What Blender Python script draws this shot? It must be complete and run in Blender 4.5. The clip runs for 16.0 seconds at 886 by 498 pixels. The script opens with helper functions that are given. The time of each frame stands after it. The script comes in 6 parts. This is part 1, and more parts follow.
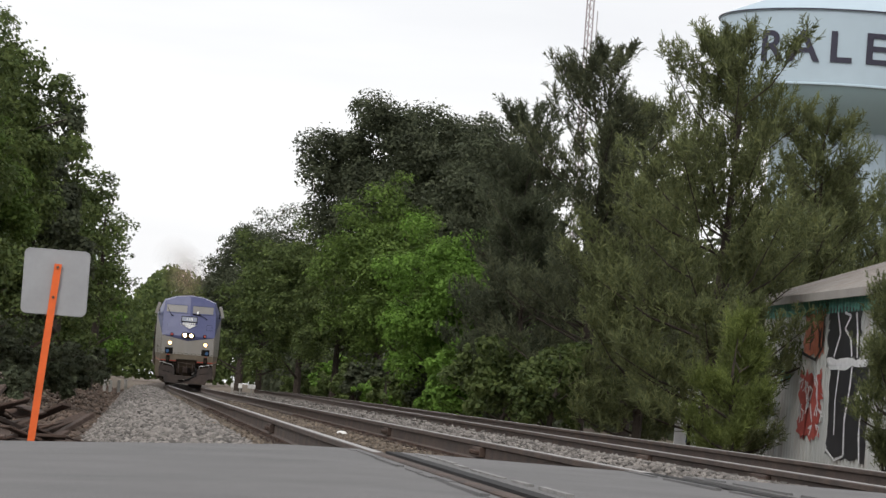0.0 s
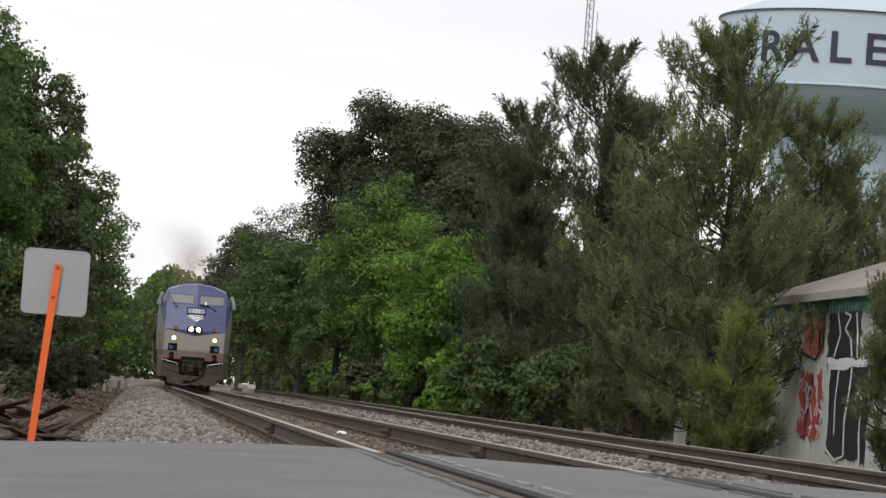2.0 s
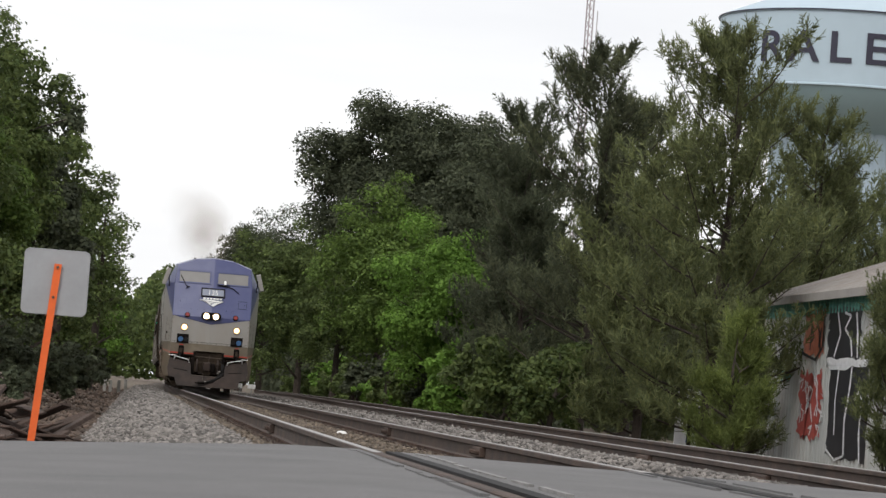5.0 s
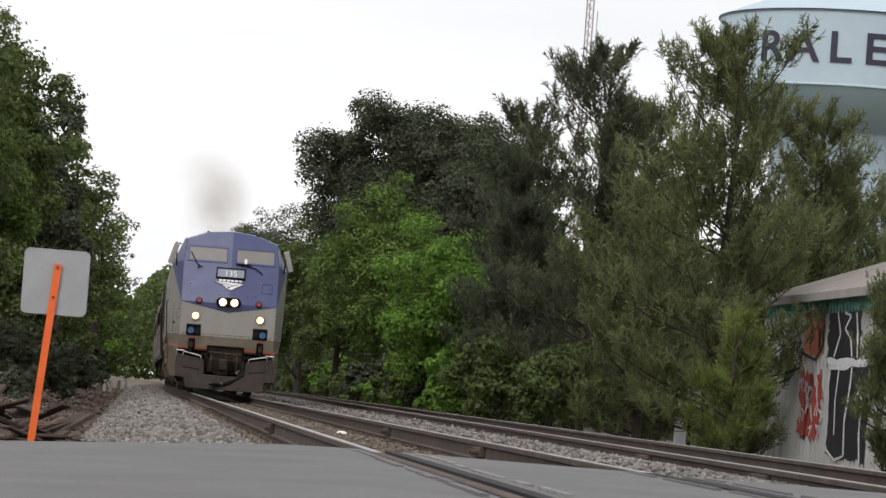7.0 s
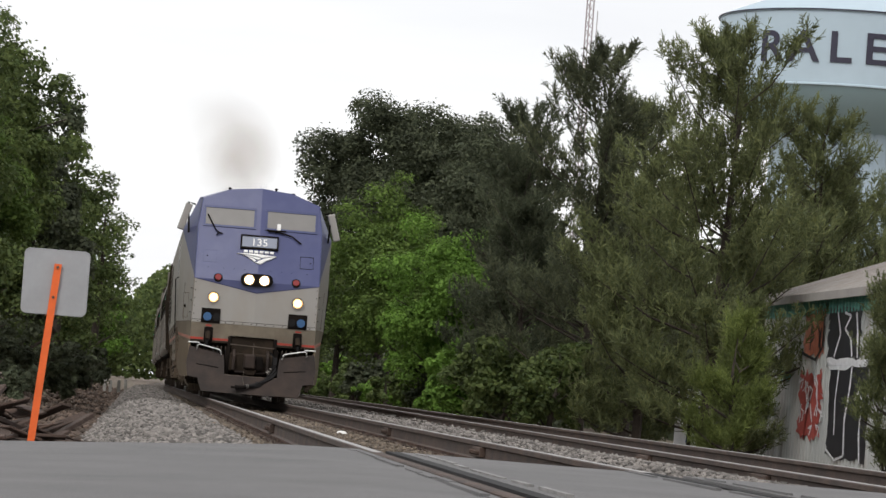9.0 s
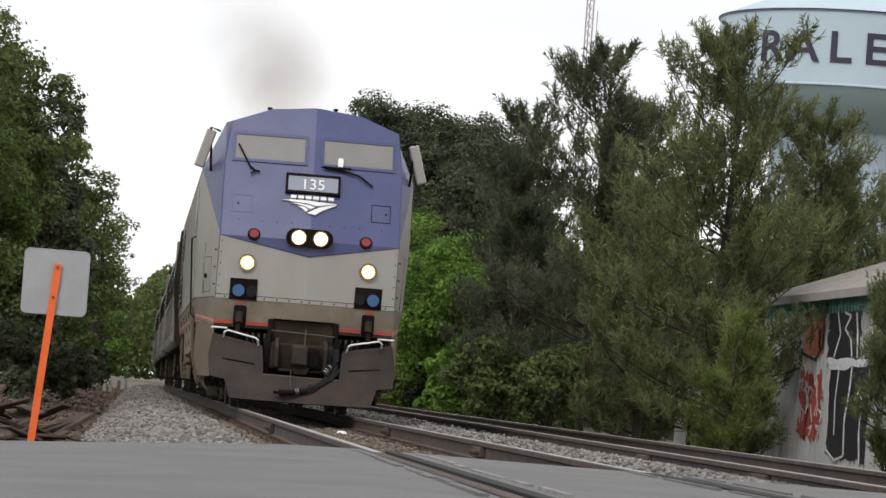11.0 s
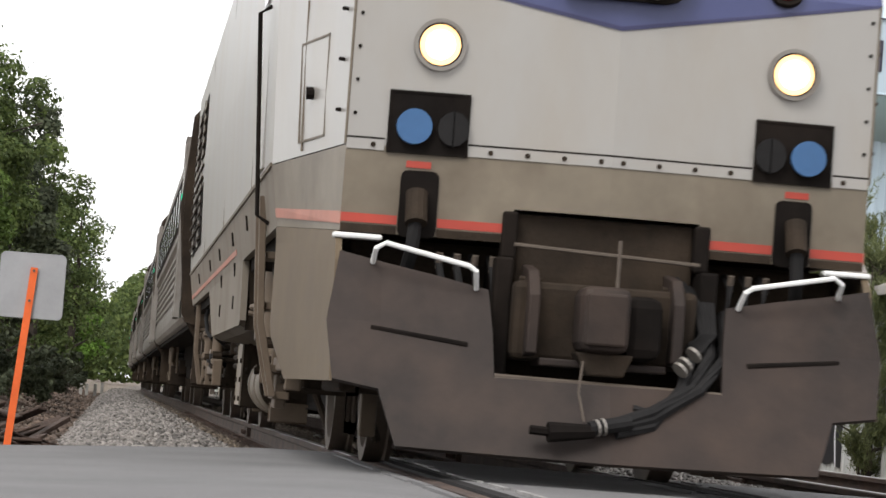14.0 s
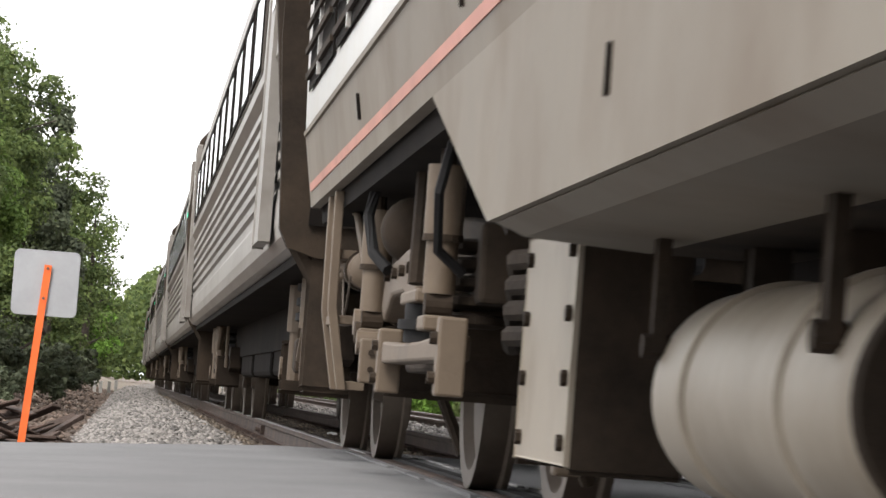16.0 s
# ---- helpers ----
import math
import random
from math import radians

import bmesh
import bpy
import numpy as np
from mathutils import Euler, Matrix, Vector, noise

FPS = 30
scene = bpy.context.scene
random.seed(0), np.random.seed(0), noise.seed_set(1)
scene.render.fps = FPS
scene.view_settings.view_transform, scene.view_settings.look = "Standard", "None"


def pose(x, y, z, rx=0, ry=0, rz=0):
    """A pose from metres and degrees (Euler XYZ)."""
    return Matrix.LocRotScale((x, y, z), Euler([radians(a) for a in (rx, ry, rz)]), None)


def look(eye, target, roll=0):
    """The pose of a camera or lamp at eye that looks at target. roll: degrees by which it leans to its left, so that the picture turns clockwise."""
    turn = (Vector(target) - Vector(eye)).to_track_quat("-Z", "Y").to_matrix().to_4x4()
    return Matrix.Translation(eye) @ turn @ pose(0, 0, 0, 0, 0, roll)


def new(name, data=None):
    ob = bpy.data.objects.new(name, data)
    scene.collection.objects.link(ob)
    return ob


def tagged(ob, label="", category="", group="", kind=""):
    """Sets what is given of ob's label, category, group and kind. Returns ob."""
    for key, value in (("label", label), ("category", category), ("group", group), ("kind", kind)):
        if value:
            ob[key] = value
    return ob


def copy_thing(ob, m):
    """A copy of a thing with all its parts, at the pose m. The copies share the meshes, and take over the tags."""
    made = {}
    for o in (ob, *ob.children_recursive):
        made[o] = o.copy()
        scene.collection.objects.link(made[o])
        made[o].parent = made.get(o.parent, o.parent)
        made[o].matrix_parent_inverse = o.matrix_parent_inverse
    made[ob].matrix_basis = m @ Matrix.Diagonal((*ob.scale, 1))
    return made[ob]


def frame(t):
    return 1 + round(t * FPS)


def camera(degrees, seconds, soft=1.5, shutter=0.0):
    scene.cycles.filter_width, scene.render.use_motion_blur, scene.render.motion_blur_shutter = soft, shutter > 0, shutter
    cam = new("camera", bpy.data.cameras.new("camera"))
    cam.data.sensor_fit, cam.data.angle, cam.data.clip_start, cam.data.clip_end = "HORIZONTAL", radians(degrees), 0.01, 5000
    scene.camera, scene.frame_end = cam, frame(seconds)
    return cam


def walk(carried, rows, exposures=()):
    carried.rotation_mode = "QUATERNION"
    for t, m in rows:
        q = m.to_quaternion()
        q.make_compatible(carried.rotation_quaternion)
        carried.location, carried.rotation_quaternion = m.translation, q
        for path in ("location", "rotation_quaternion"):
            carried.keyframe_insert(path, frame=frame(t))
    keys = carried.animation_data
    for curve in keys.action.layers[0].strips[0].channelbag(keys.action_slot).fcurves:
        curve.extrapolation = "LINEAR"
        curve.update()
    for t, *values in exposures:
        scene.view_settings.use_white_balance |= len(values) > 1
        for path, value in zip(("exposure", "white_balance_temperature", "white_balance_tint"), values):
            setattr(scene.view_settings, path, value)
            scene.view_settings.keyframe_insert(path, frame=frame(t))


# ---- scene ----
# camera: low beside the level crossing, long lens; y runs along the main track, z = 0 at the top of rail
cam = camera(14.889, 16.0, soft=1.5, shutter=0.2)
EYE = (-2.14, 0.0, 0.33)


def aim(dx, dy):
    """Camera turned by small drifts (thousandths of a turn) from its resting aim."""
    yaw, pitch = radians(4.98 - dx / 6000 * 57.2958), radians(2.52 + dy / 6000 * 57.2958)
    d = Vector((math.sin(yaw) * math.cos(pitch), math.cos(yaw) * math.cos(pitch), math.sin(pitch)))
    return look(EYE, Vector(EYE) + d * 10, 4.33)


DRIFT = [(0.0, 0, 0), (4.0, 0, 0), (8.0, 0, 0), (11.5, 0, 0), (11.8, -0.5, 0), (12.0, -1.5, 0), (12.25, -5.5, 1.5), (12.5, -10.5, 3),
         (13.0, -24.5, 6.3), (13.5, -35.5, 6), (14.0, -41, 9.5), (14.5, -38, 9.5), (15.0, -30.5, 5), (15.5, -21.5, 3.5), (16.0, -17, 3.2)]
walk(cam, [(t, aim(a, b)) for t, a, b in DRIFT], exposures=[(0, 0.08), (9, 0.11), (11.5, 0.22), (12.5, 0.37), (13.5, 0.52), (14.5, 0.82), (15.3, 1.05), (16, 1.28)])

# overcast daylight
world = bpy.data.worlds.new("overcast_sky")
scene.world = world
world.use_nodes = True
wn, wl = world.node_tree.nodes, world.node_tree.links
wn.clear()
sky = wn.new("ShaderNodeTexSky")
sky.sky_type, sky.sun_disc, sky.sun_elevation, sky.sun_rotation = "NISHITA", False, radians(48), radians(250)
cloud = wn.new("ShaderNodeTexNoise")
cloud.inputs["Scale"].default_value, cloud.inputs["Detail"].default_value, cloud.inputs["Roughness"].default_value = 3.0, 5, 0.55
stretch = wn.new("ShaderNodeMapping")
stretch.inputs["Scale"].default_value = (1, 1, 7)
tc = wn.new("ShaderNodeTexCoord")
ramp = wn.new("ShaderNodeValToRGB")
ramp.color_ramp.elements[0].position, ramp.color_ramp.elements[0].color = 0.3, (8.3, 8.35, 8.6, 1)
ramp.color_ramp.elements[1].position, ramp.color_ramp.elements[1].color = 0.62, (9.6, 9.6, 9.65, 1)
mixw = wn.new("ShaderNodeMixRGB")
mixw.inputs[0].default_value = 0.93
bgw, outw = wn.new("ShaderNodeBackground"), wn.new("ShaderNodeOutputWorld")
bgw.inputs["Strength"].default_value = 0.108
wl.new(tc.outputs["Generated"], stretch.inputs["Vector"])
wl.new(stretch.outputs["Vector"], cloud.inputs["Vector"])
wl.new(cloud.outputs["Fac"], ramp.inputs["Fac"])
wl.new(sky.outputs["Color"], mixw.inputs[1])
wl.new(ramp.outputs["Color"], mixw.inputs[2])
wl.new(mixw.outputs["Color"], bgw.inputs["Color"])
wl.new(bgw.outputs["Background"], outw.inputs["Surface"])
sun = new("sun", bpy.data.lights.new("sun", "SUN"))
sun.data.energy, sun.data.angle, sun.data.color = 1.5, radians(25), (1, 0.97, 0.92)
sun.matrix_world = look((-40, -60, 80), (0, 0, 0))
scene.view_settings.exposure = 0.0


# ---- materials ----
def mat(name, col, rough=0.8, metal=0.0, var=0.25, scale=4.0, bump=0.0, bscale=40.0, stain=None, stain_amt=0.0, stain_scale=1.5, spec=0.5, perobj=0.0, perisland=0.0, streak=None):
    """Procedural surface: two scales of colour change, optional stains, relief and change from piece to piece."""
    m = bpy.data.materials.new(name)
    m.use_nodes = True
    n, l = m.node_tree.nodes, m.node_tree.links
    b = n["Principled BSDF"]
    b.inputs["Roughness"].default_value, b.inputs["Metallic"].default_value = rough, metal
    b.inputs["Specular IOR Level"].default_value = spec
    co = n.new("ShaderNodeTexCoord")
    src = co.outputs["Object"]
    if streak:
        mp = n.new("ShaderNodeMapping")
        mp.inputs["Scale"].default_value = streak
        l.new(src, mp.inputs["Vector"])
        src = mp.outputs["Vector"]
    def nz(sc, det):
        t = n.new("ShaderNodeTexNoise")
        t.inputs["Scale"].default_value, t.inputs["Detail"].default_value, t.inputs["Roughness"].default_value = sc, det, 0.6
        l.new(src, t.inputs["Vector"])
        return t.outputs["Fac"]
    def mix(kind, fac, a, c):
        x = n.new("ShaderNodeMixRGB")
        x.blend_type = kind
        for i, v in ((0, fac), (1, a), (2, c)):
            if isinstance(v, bpy.types.NodeSocket):
                l.new(v, x.inputs[i])
            else:
                x.inputs[i].default_value = v if i == 0 else (*v, 1)
        return x.outputs["Color"]
    def rmp(v, lo, hi):
        r = n.new("ShaderNodeMapRange")
        r.inputs["From Min"].default_value, r.inputs["From Max"].default_value = lo, hi
        l.new(v, r.inputs["Value"])
        return r.outputs["Result"]
    dark, light = [c * (1 - var) for c in col], [min(1, c * (1 + var)) for c in col]
    c = mix("MIX", rmp(nz(scale, 4), 0.3, 0.7), dark, light)
    c = mix("MULTIPLY", 0.5, c, mix("MIX", rmp(nz(scale * 9, 3), 0.3, 0.7), (1 - var,) * 3, (1, 1, 1)))
    if stain:
        c = mix("MIX", mix("MULTIPLY", 1.0, (stain_amt,) * 3, mix("MIX", rmp(nz(stain_scale, 5), 0.45, 0.7), (0, 0, 0), (1, 1, 1))), c, stain)
    if perobj or perisland:
        v = (n.new("ShaderNodeObjectInfo").outputs["Random"] if perobj else n.new("ShaderNodeNewGeometry").outputs["Random Per Island"])
        k = perobj or perisland
        c = mix("MULTIPLY", 1.0, c, mix("MIX", v, (1 - k,) * 3, (1, 1, 1)))
    l.new(c, b.inputs["Base Color"])
    if bump:
        bp = n.new("ShaderNodeBump")
        bp.inputs["Strength"].default_value, bp.inputs["Distance"].default_value = bump, 0.02
        l.new(nz(bscale, 4), bp.inputs["Height"])
        l.new(bp.outputs["Normal"], b.inputs["Normal"])
    return m


def glow(name, col, power):
    m = bpy.data.materials.new(name)
    m.use_nodes = True
    b = m.node_tree.nodes["Principled BSDF"]
    b.inputs["Base Color"].default_value, b.inputs["Emission Color"].default_value, b.inputs["Emission Strength"].default_value = (*col, 1), (*col, 1), power
    return m


def leafmat(name, col, col2, trans=0.36):
    m = bpy.data.materials.new(name)
    m.use_nodes = True
    n, l = m.node_tree.nodes, m.node_tree.links
    b = n["Principled BSDF"]
    b.inputs["Roughness"].default_value, b.inputs["Specular IOR Level"].default_value = 0.7, 0.25
    g = n.new("ShaderNodeNewGeometry")
    x = n.new("ShaderNodeMixRGB")
    x.inputs[1].default_value, x.inputs[2].default_value = (*col, 1), (*col2, 1)
    l.new(g.outputs["Random Per Island"], x.inputs[0])
    # patchy noise paints lit clumps and shaded gaps into the leaf colour
    co, nz, mr, mu = n.new("ShaderNodeTexCoord"), n.new("ShaderNodeTexNoise"), n.new("ShaderNodeMapRange"), n.new("ShaderNodeMixRGB")
    nz.inputs["Scale"].default_value, nz.inputs["Detail"].default_value = 1.3, 2
    l.new(co.outputs["Object"], nz.inputs["Vector"])
    l.new(nz.outputs["Fac"], mr.inputs["Value"])
    mr.inputs["From Min"].default_value, mr.inputs["From Max"].default_value, mr.inputs["To Min"].default_value, mr.inputs["To Max"].default_value = 0.32, 0.66, 0.5, 1.15
    mu.blend_type, mu.inputs[0].default_value = "MULTIPLY", 1.0
    l.new(x.outputs["Color"], mu.inputs[1])
    l.new(mr.outputs["Result"], mu.inputs[2])
    l.new(mu.outputs["Color"], b.inputs["Base Color"])
    tr, ad = n.new("ShaderNodeBsdfTranslucent"), n.new("ShaderNodeMixShader")
    ad.inputs[0].default_value = trans
    l.new(mu.outputs["Color"], tr.inputs["Color"])
    l.new(b.outputs["BSDF"], ad.inputs[1])
    l.new(tr.outputs["BSDF"], ad.inputs[2])
    l.new(ad.outputs["Shader"], n["Material Output"].inputs["Surface"])
    return m


ASPHALT = mat("asphalt", (0.132, 0.128, 0.128), 0.85, var=0.12, scale=1.2, bump=0.35, bscale=120, stain=(0.09, 0.09, 0.09), stain_amt=0.5, stain_scale=0.8)
GROUND = mat("dirt", (0.135, 0.10, 0.078), 0.95, var=0.35, scale=0.8, bump=0.6, bscale=25, stain=(0.10, 0.11, 0.05), stain_amt=0.6, stain_scale=0.3)
STONE = mat("ballast_stone", (0.285, 0.258, 0.236), 0.9, var=0.22, scale=6, bump=0.3, perisland=0.76)
BED = mat("ballast_bed", (0.115, 0.10, 0.088), 0.95, var=0.4, scale=9, bump=1.0, bscale=30, stain=(0.12, 0.085, 0.06), stain_amt=0.6)
RAIL = mat("rail_steel", (0.058, 0.039, 0.031), 0.75, 0.2, var=0.3, scale=3, bump=0.3, stain=(0.11, 0.065, 0.045), stain_amt=0.5)
RAILTOP = mat("rail_head_steel", (0.29, 0.27, 0.26), 0.40, 0.7, var=0.12, scale=2, streak=(6, 0.3, 6))
TIE = mat("sleeper_wood", (0.10, 0.075, 0.055), 0.9, var=0.4, scale=5, bump=0.7, bscale=20, perobj=0.4)
RUST = mat("rusty_scrap", (0.10, 0.065, 0.05), 0.9, 0.1, var=0.4, scale=6, bump=0.5, perobj=0.6)
SILVER = mat("silver_paint", (0.342, 0.324, 0.302), 0.33, 0.2, var=0.05, scale=0.8, bump=0.04, bscale=8, stain=(0.30, 0.255, 0.20), stain_amt=0.6, stain_scale=1.3, streak=(1, 1, 0.4))
DIRTY = mat("dusty_grey_paint", (0.160, 0.134, 0.103), 0.7, 0.05, var=0.10, scale=0.8, bump=0.03, bscale=10, stain=(0.098, 0.068, 0.040), stain_amt=0.75, stain_scale=1.6)
SOOTY = mat("sooty_beige_paint", (0.108, 0.077, 0.044), 0.7, 0.05, var=0.14, scale=1.4, bump=0.03, bscale=12, stain=(0.080, 0.058, 0.038), stain_amt=0.6, stain_scale=1.6)
GRIMY = mat("grimy_silver_paint", (0.178, 0.146, 0.106), 0.5, 0.1, var=0.2, scale=1.3, bump=0.03, bscale=10, stain=(0.075, 0.052, 0.032), stain_amt=0.8, stain_scale=1.1)
BLUE = mat("blue_paint", (0.056, 0.064, 0.160), 0.36, var=0.06, scale=1.2, bump=0.03, bscale=8, stain=(0.10, 0.11, 0.21), stain_amt=0.4)
RED = mat("red_paint", (0.36, 0.04, 0.022), 0.5, var=0.1)
REDFADE = mat("faded_red_paint", (0.40, 0.17, 0.125), 0.6, var=0.15, scale=3)
BLACK = mat("black_paint", (0.0105, 0.0085, 0.0075), 0.85, var=0.3, scale=4, stain=(0.024, 0.0175, 0.0135), stain_amt=0.5, spec=0.06)
PLOW = mat("plow_steel", (0.0245, 0.0163, 0.0132), 0.68, 0.0, var=0.35, scale=1.3, bump=0.15, bscale=18, spec=0.3, stain=(0.052, 0.033, 0.024), stain_amt=0.65, stain_scale=2.2)
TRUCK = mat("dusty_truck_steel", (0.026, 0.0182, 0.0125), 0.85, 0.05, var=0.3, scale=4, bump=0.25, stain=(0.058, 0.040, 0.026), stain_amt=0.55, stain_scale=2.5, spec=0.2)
TANK = mat("dusty_tank_paint", (0.118, 0.084, 0.055), 0.65, 0.0, var=0.15, scale=3, bump=0.1, stain=(0.055, 0.037, 0.024), stain_amt=0.7, stain_scale=3)
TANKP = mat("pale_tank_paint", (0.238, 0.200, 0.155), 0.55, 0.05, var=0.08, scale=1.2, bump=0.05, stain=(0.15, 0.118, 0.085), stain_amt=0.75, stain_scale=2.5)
WHEEL = mat("wheel_steel", (0.105, 0.082, 0.064), 0.6, 0.3, var=0.2, scale=5)
WHITE = mat("white_paint", (0.75, 0.74, 0.72), 0.5, var=0.06)
RUBBER = mat("black_rubber", (0.013, 0.012, 0.012), 0.75, var=0.25, spec=0.2)
CAPBLUE = mat("blue_cap", (0.035, 0.105, 0.24), 0.5, var=0.1)
REDLENS = mat("red_lens", (0.20, 0.015, 0.015), 0.25, var=0.1)
# windscreen: grey base colour stands in for the reflected sky
GLASS = mat("sky_grey_windscreen", (0.20, 0.19, 0.18), 0.12, 0.0, var=0.05, spec=0.7)
DARKGLASS = mat("tinted_coach_glass", (0.03, 0.032, 0.035), 0.08, 0.0, var=0.05, spec=0.8)
BOARD = mat("number_board_glass", (0.24, 0.26, 0.32), 0.25, var=0.04)
STEEL = mat("stainless_steel", (0.235, 0.215, 0.193), 0.42, 0.4, var=0.10, scale=1.2, stain=(0.135, 0.110, 0.090), stain_amt=0.65, streak=(1, 0.3, 2))
LAMP = glow("headlight_glow", (1.0, 0.84, 0.55), 9.0)
LAMP2 = glow("ditch_light_glow", (1.0, 0.76, 0.42), 4.5)
REFLECTOR = glow("lamp_reflector_glow", (1.0, 0.60, 0.24), 1.15)
GREENLAMP = glow("green_marker_glow", (0.0, 0.45, 0.22), 1.0)
LEAF = leafmat("leaf_green", (0.068, 0.102, 0.034), (0.158, 0.200, 0.062))
BRIGHT = leafmat("leaf_bright_green", (0.102, 0.196, 0.030), (0.205, 0.345, 0.062))
DARKLEAF = leafmat("leaf_dark", (0.060, 0.074, 0.044), (0.112, 0.126, 0.072))
NEEDLE = leafmat("pine_needle", (0.096, 0.116, 0.058), (0.228, 0.250, 0.102))
DUSKY = leafmat("pine_needle_dusky", (0.070, 0.084, 0.052), (0.155, 0.168, 0.090))
YNEEDLE = leafmat("pine_needle_yellow_green", (0.110, 0.140, 0.040), (0.235, 0.285, 0.080))
MIDLEAF = leafmat("leaf_mid_green", (0.076, 0.128, 0.028), (0.170, 0.246, 0.056))
BARK = mat("bark", (0.050, 0.038, 0.030), 0.95, var=0.4, scale=6, bump=0.8, bscale=18)
SHEET = mat("corrugated_sheet_paint", (0.46, 0.47, 0.46), 0.6, 0.1, var=0.1, scale=1.5, stain=(0.3, 0.24, 0.2), stain_amt=0.5, streak=(1, 1, 0.3))
ROOFTIN = mat("weathered_tin_roof", (0.36, 0.335, 0.315), 0.6, 0.2, var=0.12, scale=1.2, stain=(0.25, 0.2, 0.17), stain_amt=0.5)
TEAL = mat("teal_trim_paint", (0.12, 0.36, 0.30), 0.6, var=0.2, scale=4)
SPRAYB = mat("black_spray_paint", (0.02, 0.02, 0.025), 0.5, var=0.3)
SPRAYR = mat("red_spray_paint", (0.42, 0.075, 0.06), 0.55, var=0.3, scale=6)
SPRAYO = mat("orange_spray_paint", (0.50, 0.16, 0.09), 0.55, var=0.3, scale=6)
SPRAYW = mat("white_spray_paint", (0.70, 0.70, 0.72), 0.55, var=0.15, scale=6)
TOWERLIGHT = mat("pale_blue_tank_paint", (0.44, 0.54, 0.61), 0.6, var=0.05, scale=0.15, stain=(0.40, 0.49, 0.56), stain_amt=0.5, stain_scale=0.2)
# darker version of the tank paint: shade under the tank put into colour
TOWERSHADE = mat("shaded_teal_tank_paint", (0.36, 0.49, 0.52), 0.6, var=0.05, scale=0.15)
LETTER = mat("navy_letter_paint", (0.03, 0.028, 0.05), 0.6, var=0.1)
SIGNBACK = mat("sign_back_aluminium", (0.36, 0.36, 0.37), 0.55, 0.25, var=0.08, scale=5, stain=(0.27, 0.26, 0.25), stain_amt=0.4)
ORANGE = mat("orange_stake_plastic", (0.78, 0.13, 0.02), 0.5, var=0.12, scale=5)
MASTM = mat("mast_steel", (0.42, 0.36, 0.37), 0.6, 0.2, var=0.1)
PLASTIC = mat("white_plastic", (0.72, 0.71, 0.69), 0.5, var=0.1)
CONCRETE = mat("pale_post", (0.30, 0.29, 0.27), 0.85, var=0.15)


# ---- mesh helpers ----
def mesh_ob(name, verts, faces, material, smooth=False):
    me = bpy.data.meshes.new(name)
    me.from_pydata([tuple(v) for v in verts], [], faces)
    me.materials.append(material)
    if smooth:
        me.shade_smooth()
    me.update()
    return new(name, me)


def from_bm(name, bm, material, smooth=False):
    bmesh.ops.recalc_face_normals(bm, faces=bm.faces)
    me = bpy.data.meshes.new(name)
    bm.to_mesh(me)
    bm.free()
    me.materials.append(material)
    if smooth:
        me.shade_smooth()
        me.set_sharp_from_angle(angle=radians(32))
    return new(name, me)


def under(ob, parent, label=""):
    ob.parent = parent
    return tagged(ob, label)


def part(name, bm, material, parent, label="", smooth=False):
    return under(from_bm(name, bm, material, smooth), parent, label)


def thing(name, label, category, m=None, group="", kind=""):
    ob = new(name)
    ob.empty_display_size = 0.2
    if m is not None:
        ob.matrix_basis = m
    return tagged(ob, label, category, group, kind)


def box(bm, x0, x1, y0, y1, z0, z1, bevel=0.0, m=None):
    r = bmesh.ops.create_cube(bm, size=1)
    vs = r["verts"]
    for v in vs:
        v.co = Vector((x0 + (x1 - x0) * (v.co.x + 0.5), y0 + (y1 - y0) * (v.co.y + 0.5), z0 + (z1 - z0) * (v.co.z + 0.5)))
    if m is not None:
        bmesh.ops.transform(bm, matrix=m, verts=vs)
    if bevel:
        bmesh.ops.bevel(bm, geom=list({e for v in vs for e in v.link_edges}), offset=bevel, segments=2, profile=0.5, affect="EDGES")
    return bm


def bx(x0, x1, y0, y1, z0, z1, bevel=0.0, m=None):
    return box(bmesh.new(), x0, x1, y0, y1, z0, z1, bevel, m)


def tube(bm, a, b, r, r2=None, seg=12, caps=True):
    a, b = Vector(a), Vector(b)
    d = b - a
    m = Matrix.Translation((a + b) / 2) @ d.to_track_quat("Z", "Y").to_matrix().to_4x4()
    bmesh.ops.create_cone(bm, cap_ends=caps, segments=seg, radius1=r, radius2=r if r2 is None else r2, depth=d.length, matrix=m)
    return bm


def tb(a, b, r, r2=None, seg=12):
    return tube(bmesh.new(), a, b, r, r2, seg)


def pipe(bm, pts, r, seg=8):
    """A bent round bar through the points."""
    pts = [Vector(p) for p in pts]
    rings = []
    for i, p in enumerate(pts):
        d = (pts[min(i + 1, len(pts) - 1)] - pts[max(i - 1, 0)]).normalized()
        u = d.cross(Vector((0.31, 0.2, 0.93))).normalized()
        w = d.cross(u)
        rings.append([bm.verts.new(p + r * (math.cos(a) * u + math.sin(a) * w)) for a in (2 * math.pi * k / seg for k in range(seg))])
    for A, B in zip(rings, rings[1:]):
        for k in range(seg):
            bm.faces.new((A[k], A[(k + 1) % seg], B[(k + 1) % seg], B[k]))
    bm.faces.new(rings[0]), bm.faces.new(rings[-1])
    return bm


